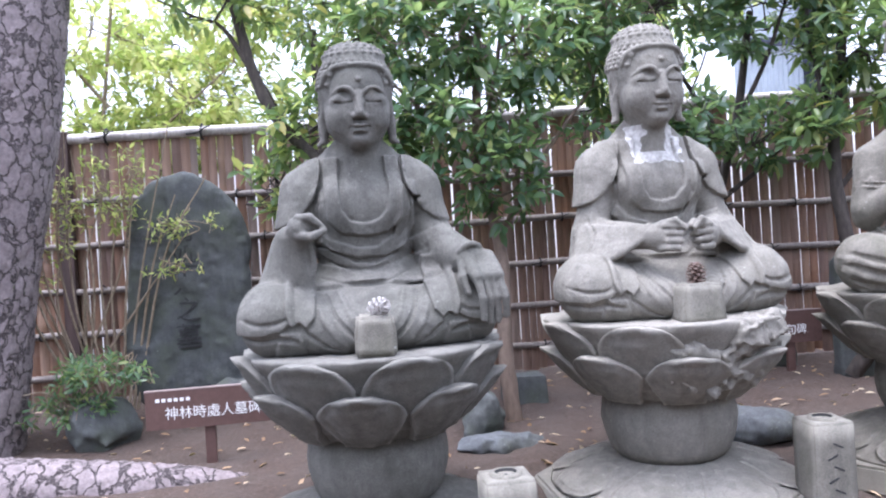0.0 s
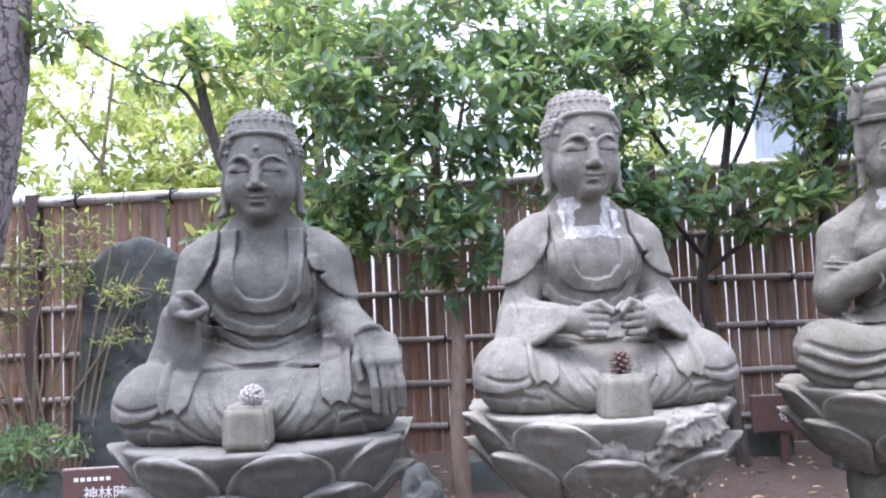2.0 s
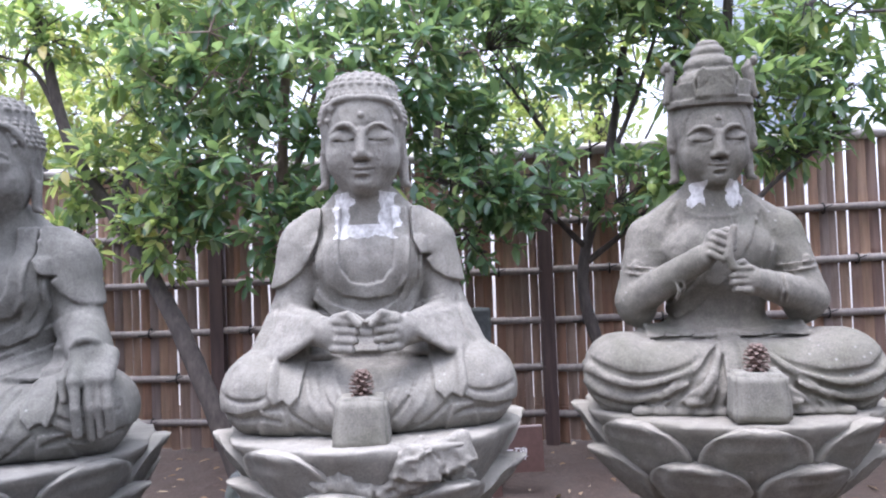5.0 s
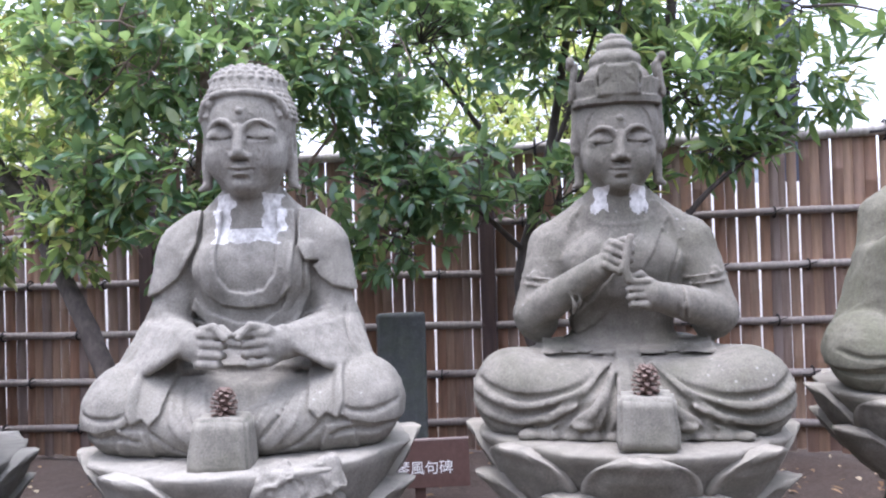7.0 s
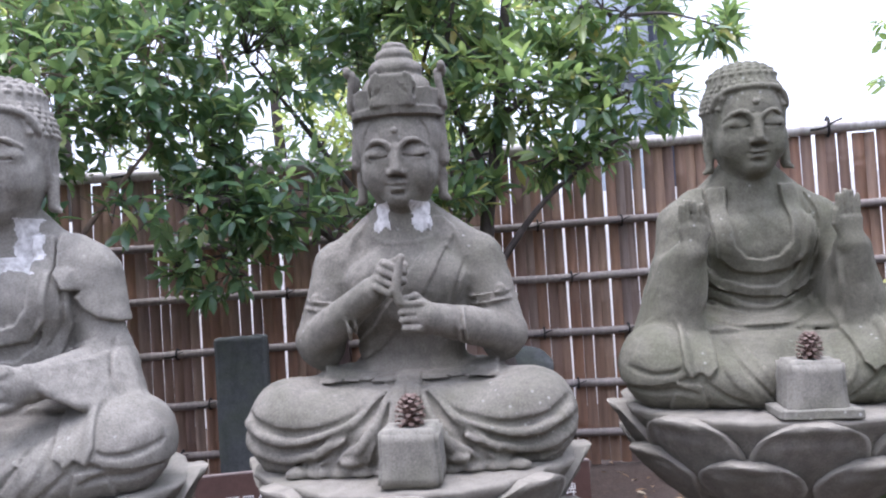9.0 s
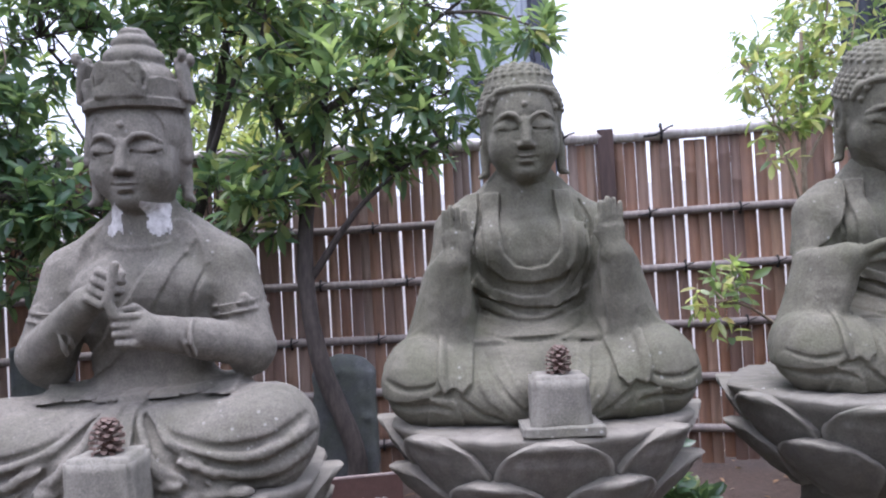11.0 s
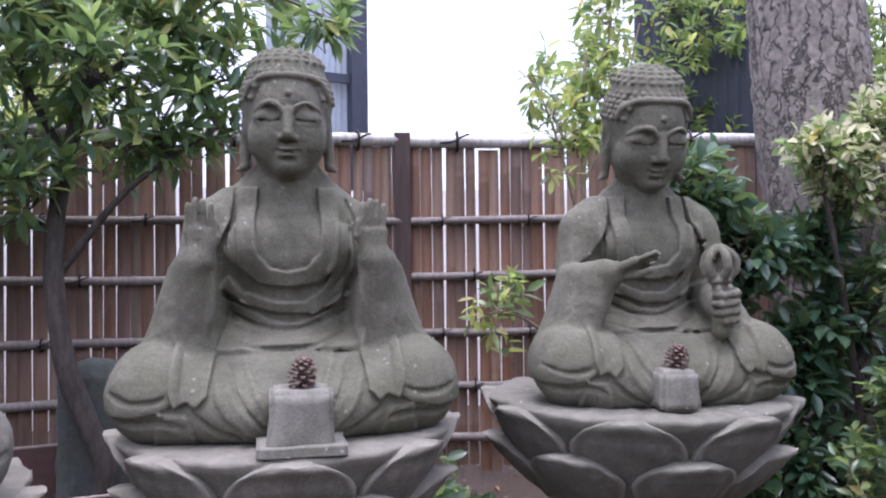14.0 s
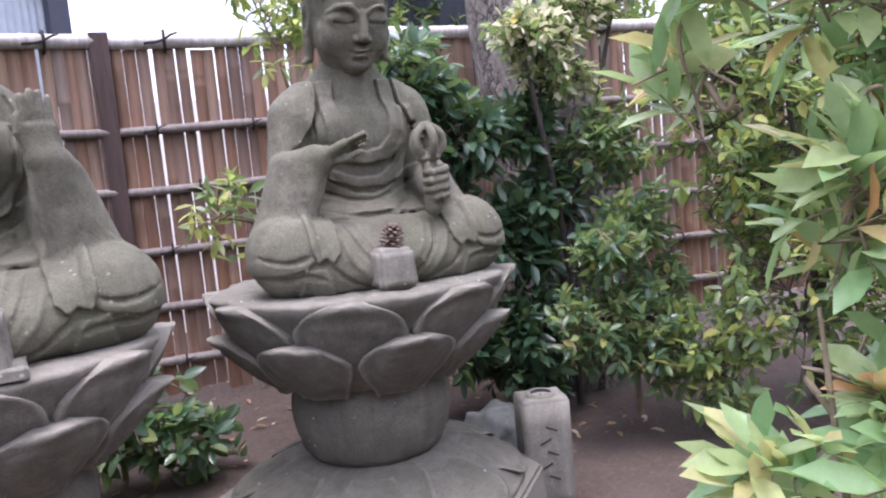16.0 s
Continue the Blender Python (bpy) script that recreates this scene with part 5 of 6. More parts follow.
def flower_vase(x, y, h, yaw, label):
    root = thing("stone_vase", pose(x, y, float(ground_z(x, y)) - 0.01, 0, 0, yaw), label, "stone vase", "stone flower vases")
    bm = rough_box(0.19, 0.17, h, 0.012, 0.003, 4)
    part("pillar", bm, STONE_BLOCK, root, "square stone pillar", smooth=True)
    v, f = revolve([(0.042, h + 0.012), (0.06, h + 0.012), (0.066, h - 0.01)], 20, 0.0, 1)
    child("collar", raw_mesh("collar", v, f, STONE_BLOCK), root)
    # the hollow's shade is a shallow near-black disc
    v, f = revolve([(0.043, h + 0.0125), (0.04, h - 0.02), (0.001, h + 0.004)], 20, 0.0, 1)
    child("hole", raw_mesh("hole", v, f, CUT_SHADE), root, "near-black disc standing in for the hollow's shade")
    for k in range(5):
        part("carved_stroke", rough_box(0.05, 0.004, 0.008, 0.001, 0.0, 1), CUT_SHADE, root, "", pose(0.012 * (-1) ** k, -0.086, h * 0.75 - 0.05 * k, 0, 25 * (-1) ** k, 0))
    return root


flower_vase(0.78, 2.72, 0.40, 4, "grey stone flower vase with a round hole")
flower_vase(2.27, 3.08, 0.42, 0, "grey carved stone flower vase with a round hole")
flower_vase(6.28, 2.95, 0.48, -35, "grey stone flower vase with a round hole")
for x, y, w, h in ((3.35, 5.65, 0.5, 0.2), (1.35, 5.2, 0.3, 0.2)):
    ob = thing("footing_stone", pose(x, y, float(ground_z(x, y)) - 0.02), "low dark footing block beside the fence", "stone block")
    part("block", rough_box(w, 0.22, h, 0.012, 0.006, 4, 0.04, int(x * 10)), STONE_SLATE, ob)


# ---- plants ----
def leaf_arrays(P, D, N, L, W, fold=0.18, curl=0.12, blunt=0.0):
    """Leaves of eight points each: places, directions, up vectors, lengths, widths."""
    D = D / (np.linalg.norm(D, axis=1)[:, None] + 1e-9)
    S = np.cross(D, N)
    S /= np.linalg.norm(S, axis=1)[:, None] + 1e-9
    U = np.cross(S, D)
    L, W = L[:, None], W[:, None]
    v = [P, P + D * L * 0.33 - S * W * (0.46 - blunt) + U * W * fold, P + D * L * 0.33 + S * W * (0.46 - blunt) + U * W * fold,
         P + D * L * 0.7 - S * W * (0.4 + blunt) + U * (W * fold - L * curl * 0.5), P + D * L * 0.7 + S * W * (0.4 + blunt) + U * (W * fold - L * curl * 0.5),
         P + D * L - U * L * curl, P + D * L * 0.33, P + D * L * 0.7 - U * L * curl * 0.5]
    v = np.stack(v, 1).reshape(-1, 3)
    t = np.array([(0, 2, 6), (0, 6, 1), (6, 2, 4), (6, 4, 7), (1, 6, 7), (1, 7, 3), (7, 4, 5), (3, 7, 5)])
    f = (np.arange(len(P))[:, None, None] * 8 + t[None]).reshape(-1, 3)
    return v, f


def foliage(rng, lobes, twigs, per, length, width, droop=0.2, reach=0.16, spread=1.0):
    """Leaf sprays at random places in ellipsoid lobes: leaves, and the twigs that bear them."""
    Ps, Ds, Ns, Ls, Ws, tw = [], [], [], [], [], []
    vol = np.array([r[0] * r[1] * r[2] for _, r in lobes]) ** (2 / 3)
    for (c, r), k in zip(lobes, (vol / vol.sum() * twigs).astype(int)):
        c, r = np.array(c, float), np.array(r, float)
        for _ in range(k):
            q = rng.standard_normal(3)
            q /= np.linalg.norm(q)
            rad = rng.uniform(0.25, 1.0) ** 0.5
            tip = c + q * r * rad * rng.uniform(0.85, 1.12)
            d = q * (1 / r) * r.mean() + rng.standard_normal(3) * 0.55 + np.array((0, 0, 0.25))
            d /= np.linalg.norm(d)
            base = tip - d * reach
            tw.append((base, tip))
            m = max(3, int(rng.normal(per, 1.5)))
            for i in range(m):
                u = (i + 0.6) / m
                a = i * 2.4 + rng.uniform(0, 0.8)
                side = np.cross(d, (0.3, 0.2, 1.0))
                side /= np.linalg.norm(side) + 1e-9
                up = np.cross(side, d)
                o = (side * math.cos(a) + up * math.sin(a)) * spread
                ld = d * (0.35 + 0.75 * u) + o * 0.9 + np.array((0, 0, -droop))
                Ps.append(base + (tip - base) * (0.25 + 0.75 * u))
                Ds.append(ld)
                Ns.append(np.array((0, -0.25, 1.0)) + rng.standard_normal(3) * 0.45)
                s = rng.uniform(0.65, 1.15)
                Ls.append(length * s)
                Ws.append(width * s * rng.uniform(0.85, 1.15))
    return [np.array(a) for a in (Ps, Ds, Ns, Ls, Ws)], tw


def tree(name, trunk, trunk_r, limbs, lobes, twigs, per, length, width, leaf_mat, bark, label, category="tree", seed=0, droop=0.2, limb_r=0.022, second=None, reach=0.16, kind="", blunt=0.0):
    rng = np.random.default_rng(seed)
    P = bend(trunk)
    base = P[0].copy()
    root = thing(name, pose(*base), label, category, kind=kind)
    v, f = tube(P - base, np.linspace(trunk_r, trunk_r * 0.5, len(P)), 12, 0.05, seed)
    child("trunk", raw_mesh("trunk", v, f, bark), root)
    leaves, tw = foliage(rng, lobes, twigs, per, length, width, droop, reach)
    pieces = []
    ends = []
    for lm in limbs:
        Q = bend(lm)
        v, f = tube(Q - base, np.linspace(limb_r, limb_r * 0.4, len(Q)), 7, 0.06, seed)
        child("limb", raw_mesh("limb", v, f, bark), root)
        ends += list(Q[len(Q) // 3:])
    ends = np.array(ends) if len(ends) else P[len(P) // 2:]
    for c, r in lobes:
        c = np.array(c, float)
        a = ends[np.argmin(((ends - c) ** 2).sum(1))]
        Q = bend([a, (a + c) / 2 + rng.normal(0, 0.05, 3), c])
        pieces.append(tube(Q - base, np.linspace(limb_r * 0.5, limb_r * 0.25, len(Q)), 5, 0.05, seed))
        hubs = [c + rng.normal(0, 0.35, 3) * np.array(r) for _ in range(5)]
        for h in hubs:
            Q = bend([c, (c + h) / 2 + rng.normal(0, 0.03, 3), h], 4)
            pieces.append(tube(Q - base, np.linspace(limb_r * 0.3, limb_r * 0.15, len(Q)), 4))
            ends = np.vstack([ends, h[None]])
    for k, (a, b2) in enumerate(tw):
        if k % 3 == 0:
            e = ends[np.argmin(((ends - a) ** 2).sum(1))]
            if np.linalg.norm(e - a) < 0.7:
                Q = bend([e, (e + a) / 2 + rng.normal(0, 0.03, 3), a], 3)
                pieces.append(tube(np.vstack([Q, b2[None]]) - base, np.linspace(0.006, 0.002, len(Q) + 1), 3))
                continue
        pieces.append(tube(np.array([a, (a + b2) / 2, b2]) - base, [0.0025, 0.002, 0.0012], 3))
    v, f = joined(pieces)
    tagged(child("twig_growth", raw_mesh("twig_growth", v, f, bark), root), kind="stuff")
    Pl, D, N, L, W = leaves
    v, f = leaf_arrays(Pl - base, D, N, L, W, blunt=blunt)
    me = raw_mesh("crown", v, f, leaf_mat)
    if second:
        me.materials.append(second[0])
        pick = np.repeat(rng.random(len(Pl)) < second[1], 8)
        me.polygons.foreach_set("material_index", pick.astype(np.int32))
    tagged(child("crown", me, root, "", None), kind="stuff")
    return root


# evergreen shrubs and trees between the statues and the fence
tree("evergreen_tree", [(1.19, 4.78, 0.1), (1.17, 4.82, 0.6), (1.2, 4.92, 1.2), (1.1, 5.0, 1.9), (1.15, 5.0, 2.8)], 0.056,
     [[(1.2, 4.95, 1.3), (1.5, 4.9, 1.8), (1.9, 4.9, 2.3)], [(1.15, 5.0, 1.7), (0.8, 4.9, 2.1), (0.4, 4.9, 2.5)], [(1.15, 5.0, 2.0), (1.3, 5.1, 2.6), (1.4, 5.2, 3.2)]],
     [((1.0, 4.85, 2.15), (0.62, 0.4, 0.42)), ((1.35, 4.8, 2.6), (0.6, 0.45, 0.45)), ((0.75, 4.85, 2.7), (0.6, 0.45, 0.45)), ((1.15, 4.75, 1.72), (0.45, 0.35, 0.35)), ((1.9, 4.9, 2.75), (0.5, 0.4, 0.5)), ((0.55, 4.9, 1.95), (0.3, 0.3, 0.35)), ((1.3, 5.0, 3.2), (1.0, 0.5, 0.4))],
     560, 8, 0.125, 0.052, LEAF_DARK, BARK_LIGHT, "dense dark evergreen tree with glossy leaves behind the statues", seed=101)
tree("evergreen_tree", [(0.97, 4.75, 0.05), (0.72, 4.8, 0.7), (0.42, 4.95, 1.3), (0.05, 5.15, 1.85), (-0.35, 5.35, 2.4), (-0.58, 5.4, 3.3)], 0.066,
     [[(0.0, 5.15, 1.85), (0.2, 5.2, 2.4), (0.5, 5.3, 2.8)], [(-0.38, 5.35, 2.5), (-0.6, 5.4, 2.9), (-0.8, 5.4, 3.0)]],
     [((0.05, 5.2, 2.15), (0.42, 0.35, 0.4)), ((0.35, 5.2, 2.75), (0.55, 0.4, 0.4)), ((-0.55, 5.4, 3.15), (0.5, 0.4, 0.35)), ((0.3, 5.3, 3.35), (0.7, 0.4, 0.35)), ((-0.3, 5.3, 1.75), (0.25, 0.25, 0.3)), ((0.42, 4.95, 1.8), (0.35, 0.3, 0.35)), ((-1.35, 5.1, 3.3), (0.4, 0.25, 0.22))],
     380, 8, 0.12, 0.05, LEAF_MID, BARK, "leafy young tree with a slim leaning trunk", seed=102, second=(LEAF_YELLOW, 0.2))
tree("evergreen_tree", [(3.16, 5.35, 0.1), (3.08, 5.4, 0.8), (2.96, 5.4, 1.4), (3.15, 5.4, 2.1), (3.3, 5.4, 2.9)], 0.05,
     [[(3.1, 5.4, 2.0), (3.3, 5.2, 2.5), (3.5, 5.1, 3.1)], [(3.0, 5.4, 1.5), (3.25, 5.3, 1.7), (3.45, 5.2, 1.9)], [(3.05, 5.4, 1.9), (2.7, 5.3, 2.4), (2.4, 5.2, 2.8)], [(2.98, 5.4, 1.6), (2.75, 5.2, 1.8), (2.5, 5.1, 2.0)]],
     [((2.55, 5.1, 2.0), (0.48, 0.35, 0.33)), ((3.3, 5.2, 1.95), (0.4, 0.3, 0.3)), ((2.45, 5.1, 2.85), (0.65, 0.45, 0.45)), ((3.3, 5.2, 2.9), (0.6, 0.4, 0.5)), ((2.9, 5.2, 3.3), (0.9, 0.5, 0.4)), ((2.1, 5.0, 2.35), (0.4, 0.35, 0.3)), ((2.2, 5.1, 1.7), (0.45, 0.3, 0.3)), ((2.12, 4.9, 1.98), (0.5, 0.3, 0.26)), ((2.55, 4.88, 1.9), (0.32, 0.22, 0.16))],
     500, 8, 0.125, 0.052, LEAF_DARK, BARK, "dark evergreen tree with a crooked trunk before the fence", seed=103)
tree("evergreen_tree", [(3.75, 5.1, 0.15), (3.9, 5.0, 0.5), (3.72, 5.0, 1.1), (3.68, 5.05, 1.7), (3.8, 5.1, 2.4), (3.9, 5.1, 3.2)], 0.06,
     [[(3.7, 5.05, 1.5), (4.0, 4.9, 1.9), (4.4, 4.8, 2.2)], [(3.75, 5.1, 2.0), (3.5, 5.0, 2.6), (3.6, 5.0, 3.2)], [(3.8, 5.1, 2.4), (4.2, 5.0, 2.7), (4.6, 4.9, 3.0)]],
     [((3.85, 4.95, 2.55), (0.55, 0.4, 0.4)), ((4.45, 4.85, 2.45), (0.42, 0.3, 0.26)), ((4.4, 4.9, 2.95), (0.5, 0.35, 0.35)), ((3.6, 5.0, 3.1), (0.6, 0.4, 0.4)), ((3.5, 4.95, 2.0), (0.3, 0.25, 0.3)), ((4.1, 4.9, 2.15), (0.35, 0.25, 0.2)), ((4.85, 4.5, 2.72), (0.2, 0.14, 0.16))],
     340, 9, 0.15, 0.046, LEAF_MID, BARK, "evergreen tree with long leaves and crooked dark branches", seed=104, second=(LEAF_DARK, 0.45), droop=0.05)

# shrubs round the last statue
tree("flowering_shrub", [(7.3, 3.55, 0.05), (7.3, 3.55, 0.8), (7.32, 3.5, 1.6)], 0.02,
     [[(7.3, 3.55, 0.8), (7.1, 3.5, 1.5), (6.95, 3.5, 2.1)], [(7.3, 3.55, 1.0), (7.5, 3.45, 1.7), (7.75, 3.4, 2.5)], [(7.3, 3.55, 0.6), (7.4, 3.35, 0.9), (7.35, 3.2, 1.0)]],
     [((7.02, 3.48, 2.06), (0.36, 0.2, 0.16)), ((7.35, 3.46, 2.2), (0.3, 0.2, 0.16)), ((7.62, 3.42, 2.36), (0.28, 0.2, 0.2)), ((7.88, 3.35, 2.62), (0.26, 0.2, 0.22)), ((7.22, 3.5, 1.85), (0.3, 0.2, 0.14))],
     330, 8, 0.075, 0.036, LEAF_MID, BARK, "sparse shrub with clusters of cream blossom", "shrub", seed=105, second=(LEAF_FLOWER, 0.5))
# dark-leaved shrub; some of its lobes stand in for shade under the canopy
tree("evergreen_shrub", [(6.6, 4.0, 0.05), (6.55, 4.0, 0.8), (6.6, 3.95, 1.6)], 0.022,
     [[(6.55, 4.0, 0.8), (6.4, 3.95, 1.4), (6.4, 3.95, 1.9)], [(6.55, 4.0, 0.8), (6.8, 3.8, 1.3), (6.8, 3.75, 1.7)]],
     [((6.55, 3.92, 1.88), (0.34, 0.25, 0.24)), ((6.78, 3.78, 1.58), (0.27, 0.25, 0.24)), ((6.45, 3.95, 1.45), (0.3, 0.25, 0.35)), ((6.72, 3.9, 1.1), (0.35, 0.25, 0.3)), ((6.6, 3.9, 0.6), (0.4, 0.3, 0.35)), ((7.05, 3.75, 1.0), (0.35, 0.2, 0.3)), ((7.1, 3.7, 0.45), (0.4, 0.25, 0.35)), ((7.1, 3.62, 1.62), (0.26, 0.14, 0.22)), ((7.22, 3.6, 1.25), (0.24, 0.14, 0.24))],
     820, 8, 0.12, 0.05, LEAF_DEEP, BARK, "dark green broadleaf shrub behind a pedestal, partly standing in for canopy shade", "shrub", seed=106)
tree("trailing_shrub", [(7.35, 3.2, 0.05), (7.35, 3.2, 0.6), (7.4, 3.25, 1.3)], 0.018,
     [[(7.35, 3.2, 0.5), (7.1, 3.2, 0.9), (6.95, 3.15, 0.95)], [(7.35, 3.2, 0.7), (7.45, 3.25, 1.2), (7.45, 3.3, 1.6)], [(7.35, 3.2, 0.3), (7.05, 3.1, 0.55), (6.9, 3.1, 0.55)]],
     [((7.43, 3.35, 1.48), (0.3, 0.2, 0.26)), ((7.4, 3.2, 1.05), (0.28, 0.2, 0.24)), ((7.02, 3.12, 0.98), (0.22, 0.15, 0.16)), ((6.95, 3.15, 0.62), (0.26, 0.2, 0.24)), ((7.2, 3.0, 0.5), (0.28, 0.2, 0.28)), ((7.45, 3.15, 0.7), (0.25, 0.2, 0.25))],
     460, 8, 0.08, 0.036, LEAF_DARK, TWIG, "loose trailing shrub with fresh green leaves and pale seed heads", "shrub", seed=113, second=(LEAF_MID, 0.4), limb_r=0.012)
tree("sapling", [(6.1, 4.2, 0.1), (6.1, 4.2, 1.0), (6.12, 4.2, 2.0), (6.15, 4.2, 2.6)], 0.018,
     [[(6.1, 4.2, 1.7), (5.95, 4.15, 2.1), (5.8, 4.15, 2.45)], [(6.1, 4.2, 1.9), (6.35, 4.2, 2.3), (6.5, 4.2, 2.8)], [(6.1, 4.2, 1.0), (5.75, 4.15, 1.25), (5.5, 4.1, 1.3)]],
     [((5.98, 4.15, 2.15), (0.2, 0.15, 0.28)), ((6.3, 4.2, 2.45), (0.3, 0.2, 0.35)), ((5.55, 4.1, 1.35), (0.17, 0.1, 0.2)), ((6.25, 4.2, 2.85), (0.2, 0.15, 0.25)), ((5.85, 4.15, 2.4), (0.12, 0.1, 0.22))],
     110, 7, 0.10, 0.034, LEAF_YELLOW, TWIG, "slender sapling with fresh yellow-green leaves", "sapling", seed=107, limb_r=0.01, second=(LEAF_MID, 0.5))
tree("broadleaf_shrub", [(5.17, 1.3, 0.0), (5.16, 1.3, 0.5), (5.09, 1.32, 1.0)], 0.018,
     [[(5.16, 1.3, 0.5), (5.06, 1.34, 0.9), (5.03, 1.36, 1.2)], [(5.16, 1.3, 0.6), (5.17, 1.3, 1.1), (5.12, 1.32, 1.7)], [(5.16, 1.3, 0.3), (5.03, 1.34, 0.7), (4.94, 1.4, 0.95)]],
     [((5.09, 1.32, 1.62), (0.14, 0.13, 0.16)), ((5.06, 1.32, 1.35), (0.12, 0.11, 0.14)), ((4.94, 1.36, 1.0), (0.10, 0.09, 0.10)), ((5.12, 1.25, 1.05), (0.14, 0.12, 0.16)), ((5.2, 1.25, 1.45), (0.14, 0.12, 0.2)), ((5.06, 1.31, 0.75), (0.14, 0.1, 0.12)), ((5.17, 1.25, 1.85), (0.16, 0.12, 0.14)), ((4.91, 1.44, 1.68), (0.08, 0.08, 0.1)), ((4.91, 1.45, 1.48), (0.06, 0.06, 0.08))],
     150, 7, 0.098, 0.037, LEAF_TURN, TWIG, "leafy shrub beside the path, leaves turning orange", "shrub", seed=108, limb_r=0.008, reach=0.09, droop=-0.2, blunt=0.05)
tree("evergreen_shrub", [(8.2, 2.6, 0.0), (8.2, 2.6, 0.8), (8.2, 2.6, 1.5)], 0.05,
     [[(8.2, 2.6, 0.6), (7.8, 2.5, 1.2), (7.6, 2.5, 1.8)], [(8.2, 2.6, 0.6), (8.6, 2.4, 1.2), (8.8, 2.3, 1.8)]],
     [((7.7, 2.7, 1.6), (0.6, 0.5, 0.6)), ((8.5, 2.2, 1.5), (0.8, 0.6, 0.7)), ((7.6, 2.5, 0.7), (0.5, 0.4, 0.45)), ((8.6, 1.6, 1.1), (0.7, 0.6, 0.8)), ((8.2, 2.6, 2.4), (0.8, 0.6, 0.5)), ((8.4, 1.2, 2.1), (0.6, 0.6, 0.6)), ((7.45, 2.8, 0.4), (0.4, 0.3, 0.35)), ((7.9, 2.1, 0.6), (0.4, 0.35, 0.5)), ((8.0, 1.7, 0.45), (0.4, 0.35, 0.4)), ((7.75, 2.8, 1.85), (0.4, 0.3, 0.45)), ((8.15, 2.4, 1.75), (0.4, 0.3, 0.5)), ((7.75, 2.75, 1.15), (0.35, 0.25, 0.35)), ((8.1, 2.4, 1.0), (0.35, 0.3, 0.35)), ((8.2, 2.3, 2.4), (0.5, 0.3, 0.3))],
     1900, 8, 0.09, 0.036, LEAF_MID, BARK, "dense green shrub at the garden edge", "shrub", seed=112, second=(LEAF_YELLOW, 0.25))
tree("broadleaf_plant", [(5.15, 4.5, 0.1), (5.15, 4.5, 0.3), (5.2, 4.5, 0.5)], 0.012,
     [[(5.15, 4.5, 0.2), (5.0, 4.4, 0.4), (4.9, 4.4, 0.5)], [(5.15, 4.5, 0.2), (5.35, 4.4, 0.4), (5.45, 4.4, 0.5)]],
     [((5.15, 4.4, 0.45), (0.32, 0.2, 0.25)), ((5.35, 4.3, 0.3), (0.25, 0.2, 0.18))],
     90, 6, 0.11, 0.055, LEAF_DARK, TWIG, "low dark-leaved plant by the fence foot", "plant", seed=109, limb_r=0.008, reach=0.1)
tree("nandina_plant", [(-1.55, 5.0, 0.1), (-1.5, 5.0, 0.3), (-1.5, 5.0, 0.55)], 0.012,
     [[(-1.5, 5.0, 0.3), (-1.3, 4.9, 0.5), (-1.1, 4.85, 0.55)], [(-1.5, 5.0, 0.3), (-1.75, 4.9, 0.5), (-1.9, 4.9, 0.5)]],
     [((-1.4, 4.9, 0.62), (0.36, 0.22, 0.13)), ((-1.6, 4.9, 0.4), (0.32, 0.2, 0.15))],
     110, 9, 0.07, 0.022, LEAF_DARK, TWIG, "low feathery green plant on the soil", "plant", seed=110, limb_r=0.008, reach=0.14)
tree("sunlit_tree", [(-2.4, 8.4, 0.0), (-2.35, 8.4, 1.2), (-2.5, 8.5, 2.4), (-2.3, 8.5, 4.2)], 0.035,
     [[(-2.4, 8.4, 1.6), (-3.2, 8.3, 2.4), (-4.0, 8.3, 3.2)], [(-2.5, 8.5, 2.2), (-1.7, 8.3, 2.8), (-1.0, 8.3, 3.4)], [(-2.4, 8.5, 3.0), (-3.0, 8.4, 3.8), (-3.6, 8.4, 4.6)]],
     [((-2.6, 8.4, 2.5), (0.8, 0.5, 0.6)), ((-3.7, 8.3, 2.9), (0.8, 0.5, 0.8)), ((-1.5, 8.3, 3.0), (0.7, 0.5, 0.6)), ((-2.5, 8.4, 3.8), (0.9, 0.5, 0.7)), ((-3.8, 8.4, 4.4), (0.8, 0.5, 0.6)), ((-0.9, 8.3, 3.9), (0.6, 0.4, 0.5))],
     520, 8, 0.15, 0.062, LEAF_SUN, TWIG, "yellow-green tree beyond the bamboo fence, sunlight in its leaf colour", seed=131, second=(LEAF_YELLOW, 0.35))
